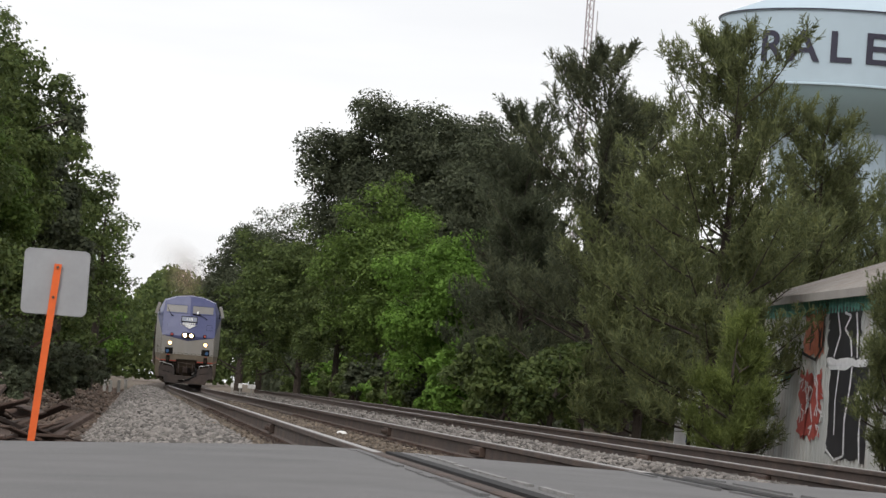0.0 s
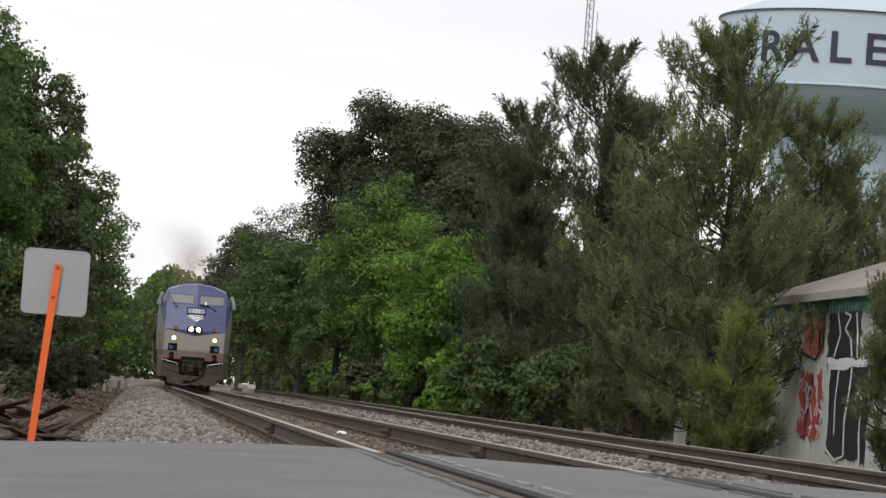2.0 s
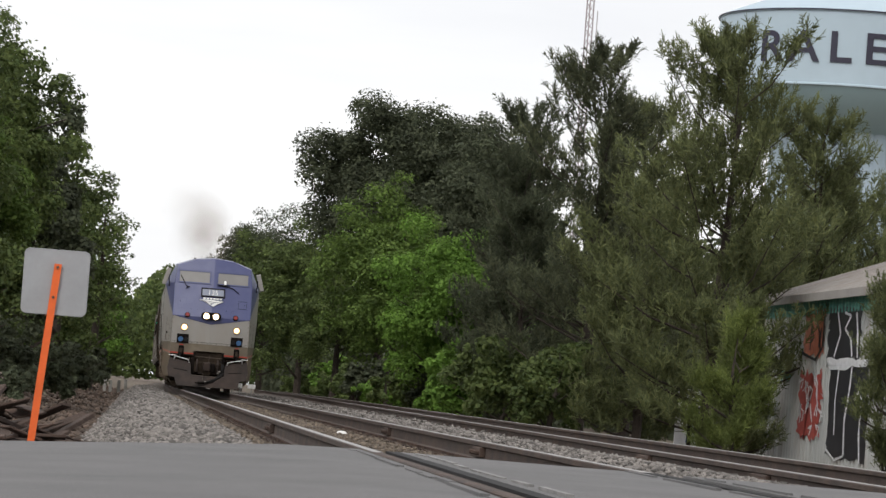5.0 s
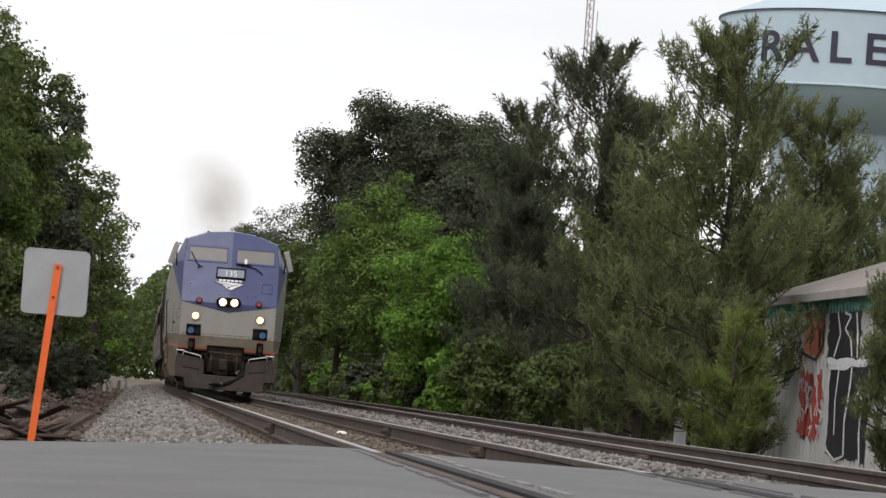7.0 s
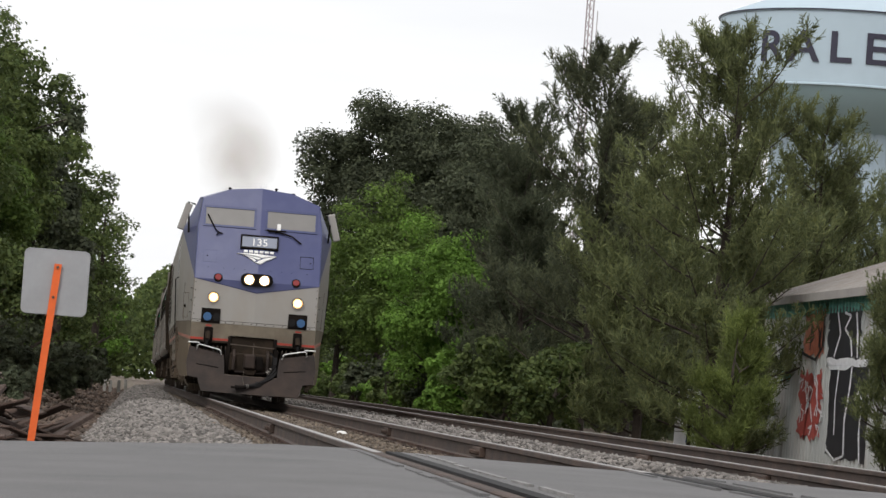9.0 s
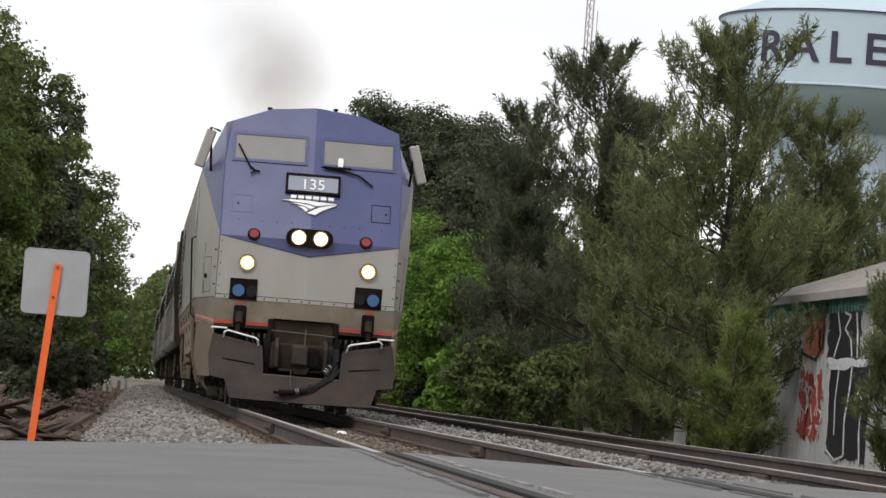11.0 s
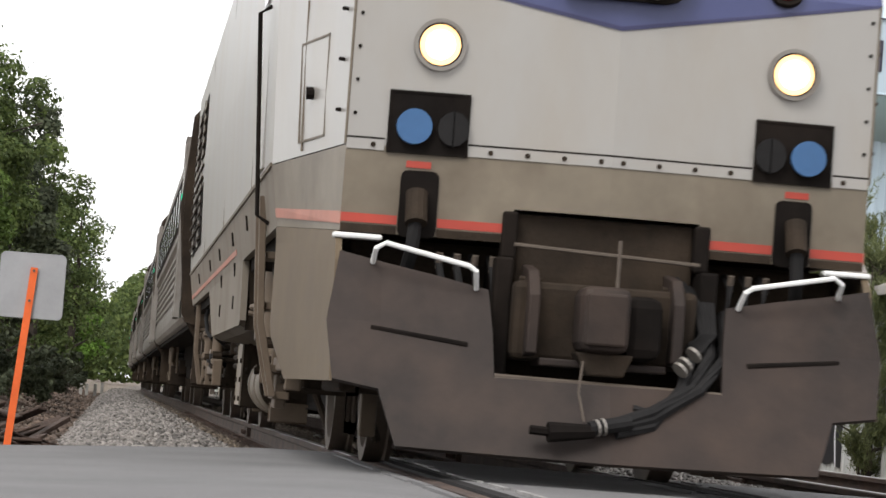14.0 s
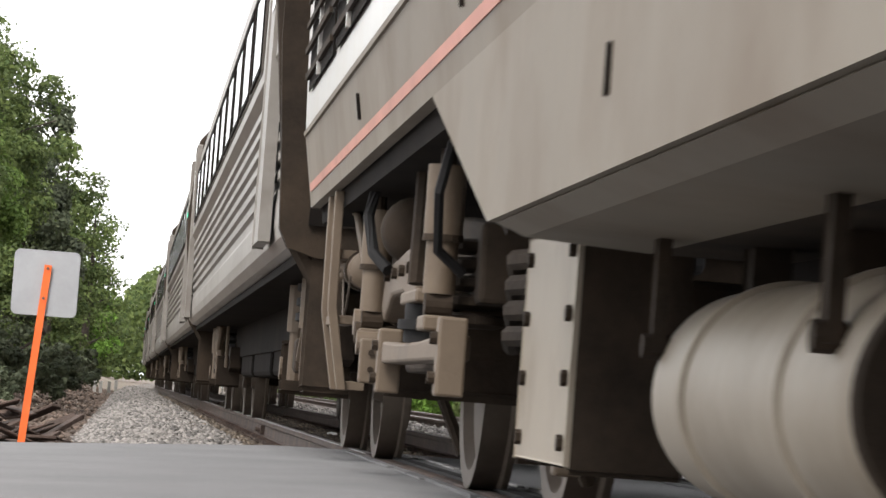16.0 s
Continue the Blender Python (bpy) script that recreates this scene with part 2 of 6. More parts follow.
def prism(bm, poly, axis, a, b, bevel=0.0):
    """A closed outline (pairs) drawn out along x, y or z from a to b."""
    def co(p, t):
        return {"x": (t, p[0], p[1]), "y": (p[0], t, p[1]), "z": (p[0], p[1], t)}[axis]
    A = [bm.verts.new(co(p, a)) for p in poly]
    B = [bm.verts.new(co(p, b)) for p in poly]
    f = [bm.faces.new(A), bm.faces.new(B)]
    for i in range(len(poly)):
        j = (i + 1) % len(poly)
        f.append(bm.faces.new((A[i], A[j], B[j], B[i])))
    bmesh.ops.recalc_face_normals(bm, faces=f)
    if bevel:
        bmesh.ops.bevel(bm, geom=list({e for q in f for e in q.edges}), offset=bevel, segments=2, profile=0.5, affect="EDGES")
    return bm


def lathe(bm, prof, m, seg=24):
    """Turns (radius, height) pairs round z, then poses by m."""
    rings = []
    for r, z in prof:
        rings.append([bm.verts.new(m @ Vector((r * math.cos(a), r * math.sin(a), z))) for a in (2 * math.pi * k / seg for k in range(seg))])
    for A, B in zip(rings, rings[1:]):
        for k in range(seg):
            bm.faces.new((A[k], A[(k + 1) % seg], B[(k + 1) % seg], B[k]))
    bm.faces.new(rings[0]), bm.faces.new(rings[-1])
    return bm


def ring_bm(r0, r1, h, m, seg=28):
    """An open ring between two radii, h high."""
    bm = bmesh.new()
    rows = []
    for r, z in ((r0, 0), (r1, 0), (r1, h), (r0, h)):
        rows.append([bm.verts.new(m @ Vector((r * math.cos(t), r * math.sin(t), z))) for t in (2 * math.pi * k / seg for k in range(seg))])
    for i in range(4):
        A, B = rows[i], rows[(i + 1) % 4]
        for k in range(seg):
            bm.faces.new((A[k], A[(k + 1) % seg], B[(k + 1) % seg], B[k]))
    return bm


def words(name, text, size, material, m, parent, depth=0.004, stretch=1.0, label="", bold=0.0):
    cu = bpy.data.curves.new(name, "FONT")
    cu.offset, cu.body, cu.size, cu.extrude, cu.align_x, cu.align_y = bold, text, size, depth, "CENTER", "CENTER"
    tmp = bpy.data.objects.new(name, cu)
    me = bpy.data.meshes.new_from_object(tmp)
    bpy.data.objects.remove(tmp)
    me.materials.append(material)
    me.transform(m @ Matrix.Diagonal((stretch, 1, 1, 1)))
    ob = new(name, me)
    return under(ob, parent, label)


# ---- the setting: ground, road, track beds ----
def bend(y):
    """How far the main track has curved aside at y."""
    return max(0.0, y - 130.0) ** 2 / 16000.0


def bend2(y):
    return 2.75 + 0.0195 * min(y, 150.0) + bend(y)


def sweep(name, prof, ys, side, material, closed=True):
    """An outline (x, z) drawn along the track line."""
    verts, faces, n = [], [], len(prof)
    for y in ys:
        verts += [(side(y) + px, y, pz) for px, pz in prof]
    for i in range(len(ys) - 1):
        for k in range(n if closed else n - 1):
            j = (k + 1) % n
            faces.append((i * n + k, i * n + j, (i + 1) * n + j, (i + 1) * n + k))
    if closed:
        faces += [tuple(range(n)), tuple(range(len(verts) - n, len(verts)))]
    ob = mesh_ob(name, verts, faces, material)
    bm = bmesh.new()
    bm.from_mesh(ob.data)
    bmesh.ops.recalc_face_normals(bm, faces=bm.faces)
    bm.to_mesh(ob.data)
    bm.free()
    return ob


EDGE = 19.0


def edge(x):
    """Where the asphalt ends, across the crossing."""
    return float(np.interp(x, [-8, -3, -0.8, 0.9, 2.2, 5], [17.8, 18.0, 19.2, 18.3, 17.1, 16.4]))


FAR = [16.0, 21, 26, 32, 40, 50, 65, 85, 110, 130, 150, 170, 190, 215, 240, 270, 300, 340, 380, 420]
FAR_ALL = [-60, -20, 0, 10, 16] + FAR[1:]


def build_ground():
    xs = [-3000, -600, -200, -80, -40, -25, -16, -11, -8, -6, -5, -4, -3.2, -2.5, 0, 3, 6, 7.5, 9, 11, 14, 18, 25, 40, 80, 200, 600, 3000]
    ys = [-3000, -500, -100, -40, -10, 5, 15, 20, 24, 28, 32, 37, 43, 50, 58, 68, 80, 95, 115, 140, 180, 240, 320, 420, 600, 900, 1500, 4000]
    vs, fs = [], []
    for y in ys:
        for x in xs:
            z = -0.62 + 0.06 * noise.noise((x * 0.4, y * 0.15, 3.1))
            if x < -3.2:
                z += 0.6 * min(1, (-3.2 - x) / 2.6) * min(1, max(0, (y - 19) / 5))
            if x > 9:
                z += 0.22 * min(1, (x - 9) / 5)
            vs.append((x, y, z))
    n = len(xs)
    for i in range(len(ys) - 1):
        for k in range(n - 1):
            fs.append((i * n + k, i * n + k + 1, (i + 1) * n + k + 1, (i + 1) * n + k))
    g = mesh_ob("ground", vs, fs, GROUND, True)
    tagged(g, "brown dirt ground with sparse weeds beside the railway", "ground", kind="structure")


def build_road():
    # crossing hump: level at the rails, falling to both sides; slots for the wheel flanges
    gaps = [(-0.86, -0.80), (-0.72, -0.64), (0.64, 0.72), (0.80, 0.86)]
    x2 = 3.15
    gaps += [(x2 + a, x2 + b) for a, b in gaps[:4]]
    def top(x):
        if x < -1.3:
            return 0.007 - 0.045 * min(3.5, -1.3 - x) * 1.05
        return 0.007 - 0.035 * max(0.0, min(6, x - 4.6))
    cuts = [-80, -30, -12, -6.5, -5, -4, -3.2, -2.6, -2, -1.6, -1.3, -0.86, -0.80, -0.72, -0.64, -0.3, 0, 0.3, 0.64, 0.72, 0.80, 0.86, 1.2, 1.7, 2.2] + [x2 + v for v in (-0.86, -0.80, -0.72, -0.64, -0.2, 0.2, 0.64, 0.72, 0.80, 0.86, 1.4, 2.5, 4, 7, 12, 40, 80)]
    bm = bmesh.new()
    ys = [-14, -4, 3, 8, 11, 13, 14.5, 15.5, EDGE]
    for a, b in zip(cuts, cuts[1:]):
        mid = (a + b) / 2
        if any(g0 - 1e-6 < mid < g1 + 1e-6 for g0, g1 in gaps) or -0.80 < mid < -0.72 or 0.72 < mid < 0.80 or x2 - 0.80 < mid < x2 - 0.72 or x2 + 0.72 < mid < x2 + 0.80:
            continue
        rows = []
        for y in ys:
            jig = 0.0
            if y == EDGE:
                jig = 0.08 * noise.noise((a * 0.9, 1.0, 2.0)) + edge(a) - EDGE
            ta = top(a) + 0.008 * noise.noise((a * 0.5, y * 0.4, 0))
            tb_ = top(b) + 0.008 * noise.noise((b * 0.5, y * 0.4, 0))
            jb = 0.08 * noise.noise((b * 0.9, 1.0, 2.0)) + edge(b) - EDGE if y == EDGE else 0
            rows.append([bm.verts.new(p) for p in ((a, y + jig, ta), (b, y + jb, tb_), (b, y + jb, -0.75), (a, y + jig, -0.75))])
        for A, B in zip(rows, rows[1:]):
            for k in range(4):
                bm.faces.new((A[k], A[(k + 1) % 4], B[(k + 1) % 4], B[k]))
        bm.faces.new(rows[0]), bm.faces.new(rows[-1])
    road = from_bm("road", bm, ASPHALT)
    tagged(road, "worn grey asphalt road over the level crossing", "road", kind="structure")
    # rubber flange fillers and pale patch edging along the rails
    for i, x in enumerate((-0.68, 0.68, x2 - 0.68, x2 + 0.68)):
        part("flangeway", bx(x - 0.038, x + 0.038, -14, edge(x) - 0.1, -0.3, 0.012), RUBBER, road)
    for x, w in ((-0.92, 0.035), (-0.55, 0.028), (0.55, 0.03), (0.92, 0.03), (x2 - 0.92, 0.035)):
        bm = bmesh.new()
        random.seed(int(x * 100) + 500)
        y = -2.0
        while y < edge(x) - 0.4:
            step = random.uniform(0.5, 1.6)
            o = random.uniform(-0.012, 0.012)
            box(bm, x - w / 2 + o, x + w / 2 + o, y, min(edge(x) - 0.15, y + step), -0.03, top(x) + random.uniform(0.006, 0.013))
            y += step + random.uniform(0.05, 0.5)
        part("crossing_edge_strip", bm, STRIPM if x == -0.55 else ASPHALT, road)
    return road


STRIPM = mat("worn_pale_edging", (0.22, 0.212, 0.205), 0.85, var=0.35, scale=4)
RAILPROF = [(-0.075, -0.172), (0.075, -0.172), (0.075, -0.16), (0.012, -0.135), (0.009, -0.048), (0.036, -0.036), (0.036, -0.006), (0.028, 0.0), (-0.028, 0.0), (-0.036, -0.006), (-0.036, -0.036), (-0.009, -0.048), (-0.012, -0.135), (-0.075, -0.16)]


def build_track(side, label, ys, tie_to, seed, far=400):
    random.seed(seed)
    track = thing("railway_track", label, "railway track", kind="structure")
    bed = sweep("ballast_bed", [(-2.75, -0.62), (-2.25, -0.24), (-1.95, -0.16), (-1.45, -0.19), (-0.95, -0.23), (0.9, -0.23), (1.75, -0.24), (2.3, -0.56), (2.3, -0.8), (-2.15, -0.8)], [y for y in FAR if y <= far], side, BED)
    under(bed, track, "dusty crushed stone track bed")
    for s in (-0.754, 0.754):
        r = sweep("rail", [(s + a, b) for a, b in RAILPROF], ys, side, RAIL)
        under(r, track, "rust-brown steel rail")
        h = sweep("rail_head", [(s - 0.03, -0.004), (s - 0.026, 0.003), (s + 0.026, 0.003), (s + 0.03, -0.004)], [edge(side(18) + s) - 0.1] + [y for y in ys if y > 20], side, RAILTOP)
        under(h, r, "polished running surface")
    me = bx(-1.28, 1.28, -0.11, 0.11, -0.36, -0.178, 0.012)
    first = part("sleeper", me, TIE, track, "weathered timber sleeper")
    plate = from_bm("tie_plate", bx(-0.17, 0.17, -0.09, 0.09, -0.18, -0.166), RUST)
    anchor = from_bm("rail_anchor", bx(-0.10, 0.10, -0.02, 0.02, -0.19, -0.146), RUST)
    y, k = edge(side(20)) + 0.35, 0
    while y < tie_to:
        o = first if k == 0 else first.copy()
        if k:
            scene.collection.objects.link(o)
        o.parent = track
        o.matrix_basis = pose(side(y) + random.uniform(-0.05, 0.05), y, random.uniform(-0.012, 0.004), 0, 0, random.uniform(-1, 1))
        if y < 60:
            for s in (-0.754, 0.754):
                for src, dy in ((plate, 0), (anchor, 0.15), (anchor, -0.15)):
                    q = src.copy()
                    scene.collection.objects.link(q)
                    q.parent = track
                    q.matrix_basis = pose(side(y) + s, y + dy, 0)
        y += 0.53
        k += 1
    for src in (plate, anchor):
        bpy.data.objects.remove(src)
    return track


def joint_bar(track, x, y):
    j = part("joint_bar", bx(x - 0.055, x + 0.055, y - 0.33, y + 0.33, -0.13, -0.045, 0.008), RUST, track, "bolted rusty joint bar")
    for i in range(4):
        part("bolt", tb((x - 0.085, y - 0.25 + i * 0.165, -0.09), (x + 0.085, y - 0.25 + i * 0.165, -0.09), 0.02, seg=6), RUST, j)


def stones(name, label, spots, seed, mat_=None):
    """A spread of broken stones as one mesh. spots: rows of x, y, z, size."""
    bm = bmesh.new()
    bmesh.ops.create_cone(bm, cap_ends=False, segments=4, radius1=1, radius2=0.0, depth=1, matrix=Matrix.Translation((0, 0, 0.5)))
    bmesh.ops.create_cone(bm, cap_ends=False, segments=4, radius1=0.0, radius2=1, depth=1, matrix=Matrix.Translation((0, 0, -0.5)))
    bmesh.ops.remove_doubles(bm, verts=bm.verts, dist=0.01)
    bmesh.ops.triangulate(bm, faces=bm.faces)
    bm.verts.index_update()
    base = np.array([v.co for v in bm.verts])
    tri = np.array([[v.index for v in f.verts] for f in bm.faces])
    bm.free()
    rng = np.random.default_rng(seed)
    n = len(spots)
    V = base[None] * rng.uniform(0.6, 1.25, (n, len(base), 1)) * rng.uniform([0.7, 0.7, 0.45], [1.3, 1.3, 0.85], (n, 3))[:, None]
    a = rng.uniform(0, 6.28, n)
    c, s = np.cos(a)[:, None], np.sin(a)[:, None]
    tl = rng.uniform(-0.6, 0.6, n)[:, None]
    X, Y, Z = V[..., 0] * c - V[..., 1] * s, V[..., 0] * s + V[..., 1] * c, V[..., 2]
    X, Z = X * np.cos(tl) - Z * np.sin(tl), X * np.sin(tl) + Z * np.cos(tl)
    P = np.stack([X, Y, Z], -1) * spots[:, None, 3:4] + spots[:, None, :3]
    Fc = (tri[None] + (np.arange(n) * len(base))[:, None, None]).reshape(-1, 3)
    ob = raw_mesh(name, P.reshape(-1, 3), Fc, mat_ or STONE)
    return tagged(ob, label, "gravel", kind="stuff")


def raw_mesh(name, V, F, material):
    me = bpy.data.meshes.new(name)
    k = F.shape[1]
    me.vertices.add(len(V))
    me.vertices.foreach_set("co", np.ascontiguousarray(V, dtype=np.float32).ravel())
    me.loops.add(F.size)
    me.loops.foreach_set("vertex_index", np.ascontiguousarray(F, dtype=np.int32).ravel())
    me.polygons.add(len(F))
    me.polygons.foreach_set("loop_start", np.arange(0, F.size, k, dtype=np.int32))
    me.update(calc_edges=True)
    me.validate()
    me.materials.append(material)
    return new(name, me)


def build_gravel():
    rng = np.random.default_rng(5)
    def spread(n, x0, x1, y1, f, size=(0.021, 0.040)):
        u = rng.uniform(0, 1, n)
        x = rng.uniform(x0, x1, n)
        y = 1 / ((1 - u) / (np.array([edge(v) for v in x]) + 0.06) + u / y1)
        zz = f(x, y) + rng.uniform(-0.012, 0.03, n)
        return np.stack([x, y, zz, rng.uniform(*size, n) * (1 + (y - 22) * 0.006)], -1)
    def left(x, y):
        return np.interp(x, [-3.0, -2.7, -2.25, -1.95, -1.45, -0.95], [-0.60, -0.50, -0.20, -0.115, -0.15, -0.2])
    stones("ballast_shoulder", "pale grey crushed stone ballast beside the rails", spread(27000, -2.75, -1.15, 160, left), 1)
    stones("rail_side_gravel", "brown dusty gravel along the outer rail", spread(4500, -1.5, -0.86, 120, lambda x, y: left(x, y) - 0.01, (0.018, 0.034)), 7, BED2)
    mid = lambda x, y: np.interp(x, [0.85, 1.3, 1.7, 2.2, 2.6], [-0.17, -0.11, -0.06, -0.10, -0.17])
    stones("ballast_strip", "pale grey crushed stone between the two tracks", np.concatenate([spread(24000, 0.98, 2.55, 60, mid, (0.017, 0.032)), spread(8000, 1.0, 3.4, 160, lambda x, y: -0.13 + 0 * x)]), 2)
    inner = lambda x, y: -0.2 + 0 * x
    stones("track_gravel", "brownish gravel between the rails", spread(6500, -0.62, 0.62, 90, inner, (0.02, 0.036)), 3, BED2)
    bank = lambda x, y: np.interp(x, [-7, -5, -4.0, -3.2, -2.6], [0.02, -0.12, -0.36, -0.52, -0.52])
    stones("dirt_rubble", "brown dirt clods and rubble on the verge", spread(12000, -6.5, -2.5, 190, bank, (0.03, 0.075)), 8, DIRTM)
    stones("siding_gravel", "grey gravel between the siding rails", spread(4000, 2.7, 4.3, 120, lambda x, y: -0.2 + 0 * x, (0.025, 0.045)), 4)
    stones("far_ballast", "grey gravel on the verge past the siding", spread(3500, 4.2, 6.5, 140, lambda x, y: np.interp(x, [4.2, 5, 6.5], [-0.2, -0.22, -0.5]), (0.03, 0.05)), 6)


DIRTM = mat("dirt_clod", (0.135, 0.095, 0.072), 0.95, var=0.35, scale=3, perisland=0.6)
BED2 = mat("brown_gravel", (0.21, 0.165, 0.125), 0.95, var=0.3, scale=6, perisland=0.6)


# ---- trees ----
def leaves(name, C, N, S, material, parent, narrow=0.5, rng=None, label=""):
    """Many single pointed leaves (slightly folded quads) at C facing N with length S."""
    n = len(C)
    R = rng.normal(size=(n, 3))
    N = N / np.maximum(np.linalg.norm(N, axis=1, keepdims=True), 1e-6)
    U = np.cross(N, R)
    U /= np.maximum(np.linalg.norm(U, axis=1, keepdims=True), 1e-6)
    W = np.cross(N, U)
    S = S[:, None]
    f = N * S * 0.12
    V = np.stack([C - U * S * 0.5, C + W * S * narrow * 0.5 + f, C + U * S * 0.5, C - W * S * narrow * 0.5 + f], 1).reshape(-1, 3)
    F = np.arange(4 * n).reshape(-1, 4)
    ob = raw_mesh(name, V, F, material)
    return under(ob, parent, label)


def trunk_bm(h, r, lean=(0, 0), seed=0, limbs=6, spread=1.5, start=0.3):
    rng = random.Random(seed)
    bm = bmesh.new()
    pts = [(lean[0] * t + 0.12 * math.sin(3 * t + seed), lean[1] * t, h * t) for t in (0, 0.25, 0.5, 0.75, 1)]
    for i in range(4):
        tube(bm, pts[i], pts[i + 1], r * (1 - 0.22 * i), r * (1 - 0.22 * (i + 1)), 8)
    for k in range(limbs):
        t = start + (0.95 - start) * k / limbs
        a = rng.uniform(0, 6.28)
        b = Vector(pts[int(t * 4)]).lerp(Vector(pts[min(4, int(t * 4) + 1)]), t * 4 % 1)
        e = b + Vector((math.cos(a) * spread, math.sin(a) * spread, spread * rng.uniform(0.3, 0.8)))
        tube(bm, b, e, r * 0.4 * (1.1 - t), r * 0.08, 5)
    return bm


def broadleaf(label, x, y, h, rad, material, n, seed, leaf=0.17, base=0.12, z=-0.55, lobes=150, cat="tree", group="", full=0.35):
    h, rad, n = h * 1.06, rad * 1.22, int(n * 0.72)
    rng = np.random.default_rng(seed)
    t = thing("tree" if h > 3 else "shrub", label, cat if h > 3 else "shrub", pose(x, y, z), group)
    part("trunk", trunk_bm(h * 0.75, 0.035 * h * 0.5 + 0.05, (0.2, 0.1), seed, 7, rad * 0.55, 0.15), BARK, t)
    # lobes fill an egg-shaped crown from base*h to h
    th, ph = rng.uniform(0, 6.28, lobes), rng.uniform(-0.92, 1, lobes)
    rr = rng.uniform(full, 0.95, lobes) * (0.85 + 0.25 * np.sin(3 * th + seed) * np.cos(2.3 * ph * 3 + seed))
    zc, hz = h * (1 + base) / 2, h * (1 - base) / 2
    q = np.sqrt(1 - ph ** 2)
    L = np.stack([np.cos(th) * q * rr * rad, np.sin(th) * q * rr * rad, zc + ph * rr * hz], -1)
    lr = rng.uniform(0.09, 0.26, lobes) * min(rad, hz) * (34 / lobes if lobes < 34 else 1) ** 0.3
    i = rng.choice(lobes, n, p=lr ** 2 / np.sum(lr ** 2))
    d = rng.normal(size=(n, 3))
    d /= np.linalg.norm(d, axis=1, keepdims=True)
    d[:, 2] = np.where((d[:, 2] < 0) & (rng.uniform(0, 1, n) < 0.55), -d[:, 2], d[:, 2])
    k = rng.uniform(0.35, 1.08, n) ** 0.7
    stray = rng.uniform(0, 1, n) > 0.86
    k = np.where(stray, k * rng.uniform(1.05, 1.35, n), k)
    C = L[i] + d * (lr[i] * k)[:, None] * [1, 1, 0.85]
    C[:, 2] = np.maximum(C[:, 2], 0.1)
    N = d + rng.normal(size=(n, 3)) * 0.6 + [0, 0, 0.5]
    leaves("crown", C, N, rng.uniform(0.6, 1.3, n) * leaf, material, t, 0.62, rng)
    return t


def pine(label, x, y, h, rad, seed, n=900, z=-0.55, base=0.06, material=None, group="", blades=20, length=0.175, taper=0.55, width=0.021):
    """A pine: whorled rising limbs, each with branchlets that end in needle brushes."""
    rng = np.random.default_rng(seed)
    t = thing("pine_tree", label, "tree", pose(x, y, z), group)
    bm = trunk_bm(h * 0.96, 0.014 * h + 0.04, (0.1, 0.05), seed, 2, 0.5)
    nb = int(h * 7)
    per = max(4, int(n / nb))
    P, D = [], []
    for k in range(nb):
        f = (k + rng.uniform(0, 1)) / nb
        zb = h * (base + (0.95 - base) * f)
        reach = rad * (1 - f) ** taper * rng.uniform(0.45, 1.15) * (0.75 + 0.25 * min(1, f * 6)) + 0.18
        a = rng.uniform(0, 6.28)
        out = np.array([np.cos(a), np.sin(a), 0])
        b0 = np.array([0.1 * f, 0.05 * f, zb])
        rise = rng.uniform(0.15, 0.55) + 0.75 * f
        e = b0 + out * reach + [0, 0, reach * rise]
        mid = b0 + out * reach * 0.55 + [0, 0, reach * rise * 0.4]
        tube(bm, b0, mid, 0.012 + 0.03 * (1 - f), 0.012 + 0.012 * (1 - f), 4, False)
        tube(bm, mid, e, 0.012 + 0.012 * (1 - f), 0.006, 4, False)
        m = max(4, int(per * (0.35 + 1.3 * reach / rad)))
        u = rng.uniform(0.25, 1.05, m)
        sp = 0.07 + 0.17 * reach * np.minimum(u, 1.25 - u)
        Q = b0 + (e - b0) * u[:, None] + rng.normal(size=(m, 3)) * sp[:, None] * [0.8, 0.8, 0.6] + [0, 0, 0.04]
        P.append(Q)
        D.append(out * 0.35 + rng.normal(size=(m, 3)) * 0.26 + [0, 0, 1.0])
    part("trunk", bm, BARK, t)
    P, D = np.concatenate(P), np.concatenate(D)
    D /= np.linalg.norm(D, axis=1, keepdims=True)
    m = len(P)
    ax = rng.uniform(0.28, 0.50, (m, 1, 1))
    along_ = rng.uniform(0, 1, (m, blades, 1))
    O = P[:, None] + D[:, None] * ax * along_
    Bd = rng.normal(size=(m, blades, 3)) * 0.6 + D[:, None] * 0.95
    Bd /= np.linalg.norm(Bd, axis=2, keepdims=True)
    Ln = length * rng.uniform(0.7, 1.15, (m, blades, 1)) * (1.1 - 0.35 * along_)
    side = np.cross(Bd, rng.normal(size=(m, blades, 3)))
    side /= np.linalg.norm(side, axis=2, keepdims=True)
    V = np.stack([O - side * width * 0.5, O + side * width * 0.5, O + Bd * Ln + side * width * 0.35, O + Bd * Ln - side * width * 0.35], 2).reshape(-1, 3)
    under(raw_mesh("crown", V, np.arange(len(V)).reshape(-1, 4), material or NEEDLE), t)
    return t


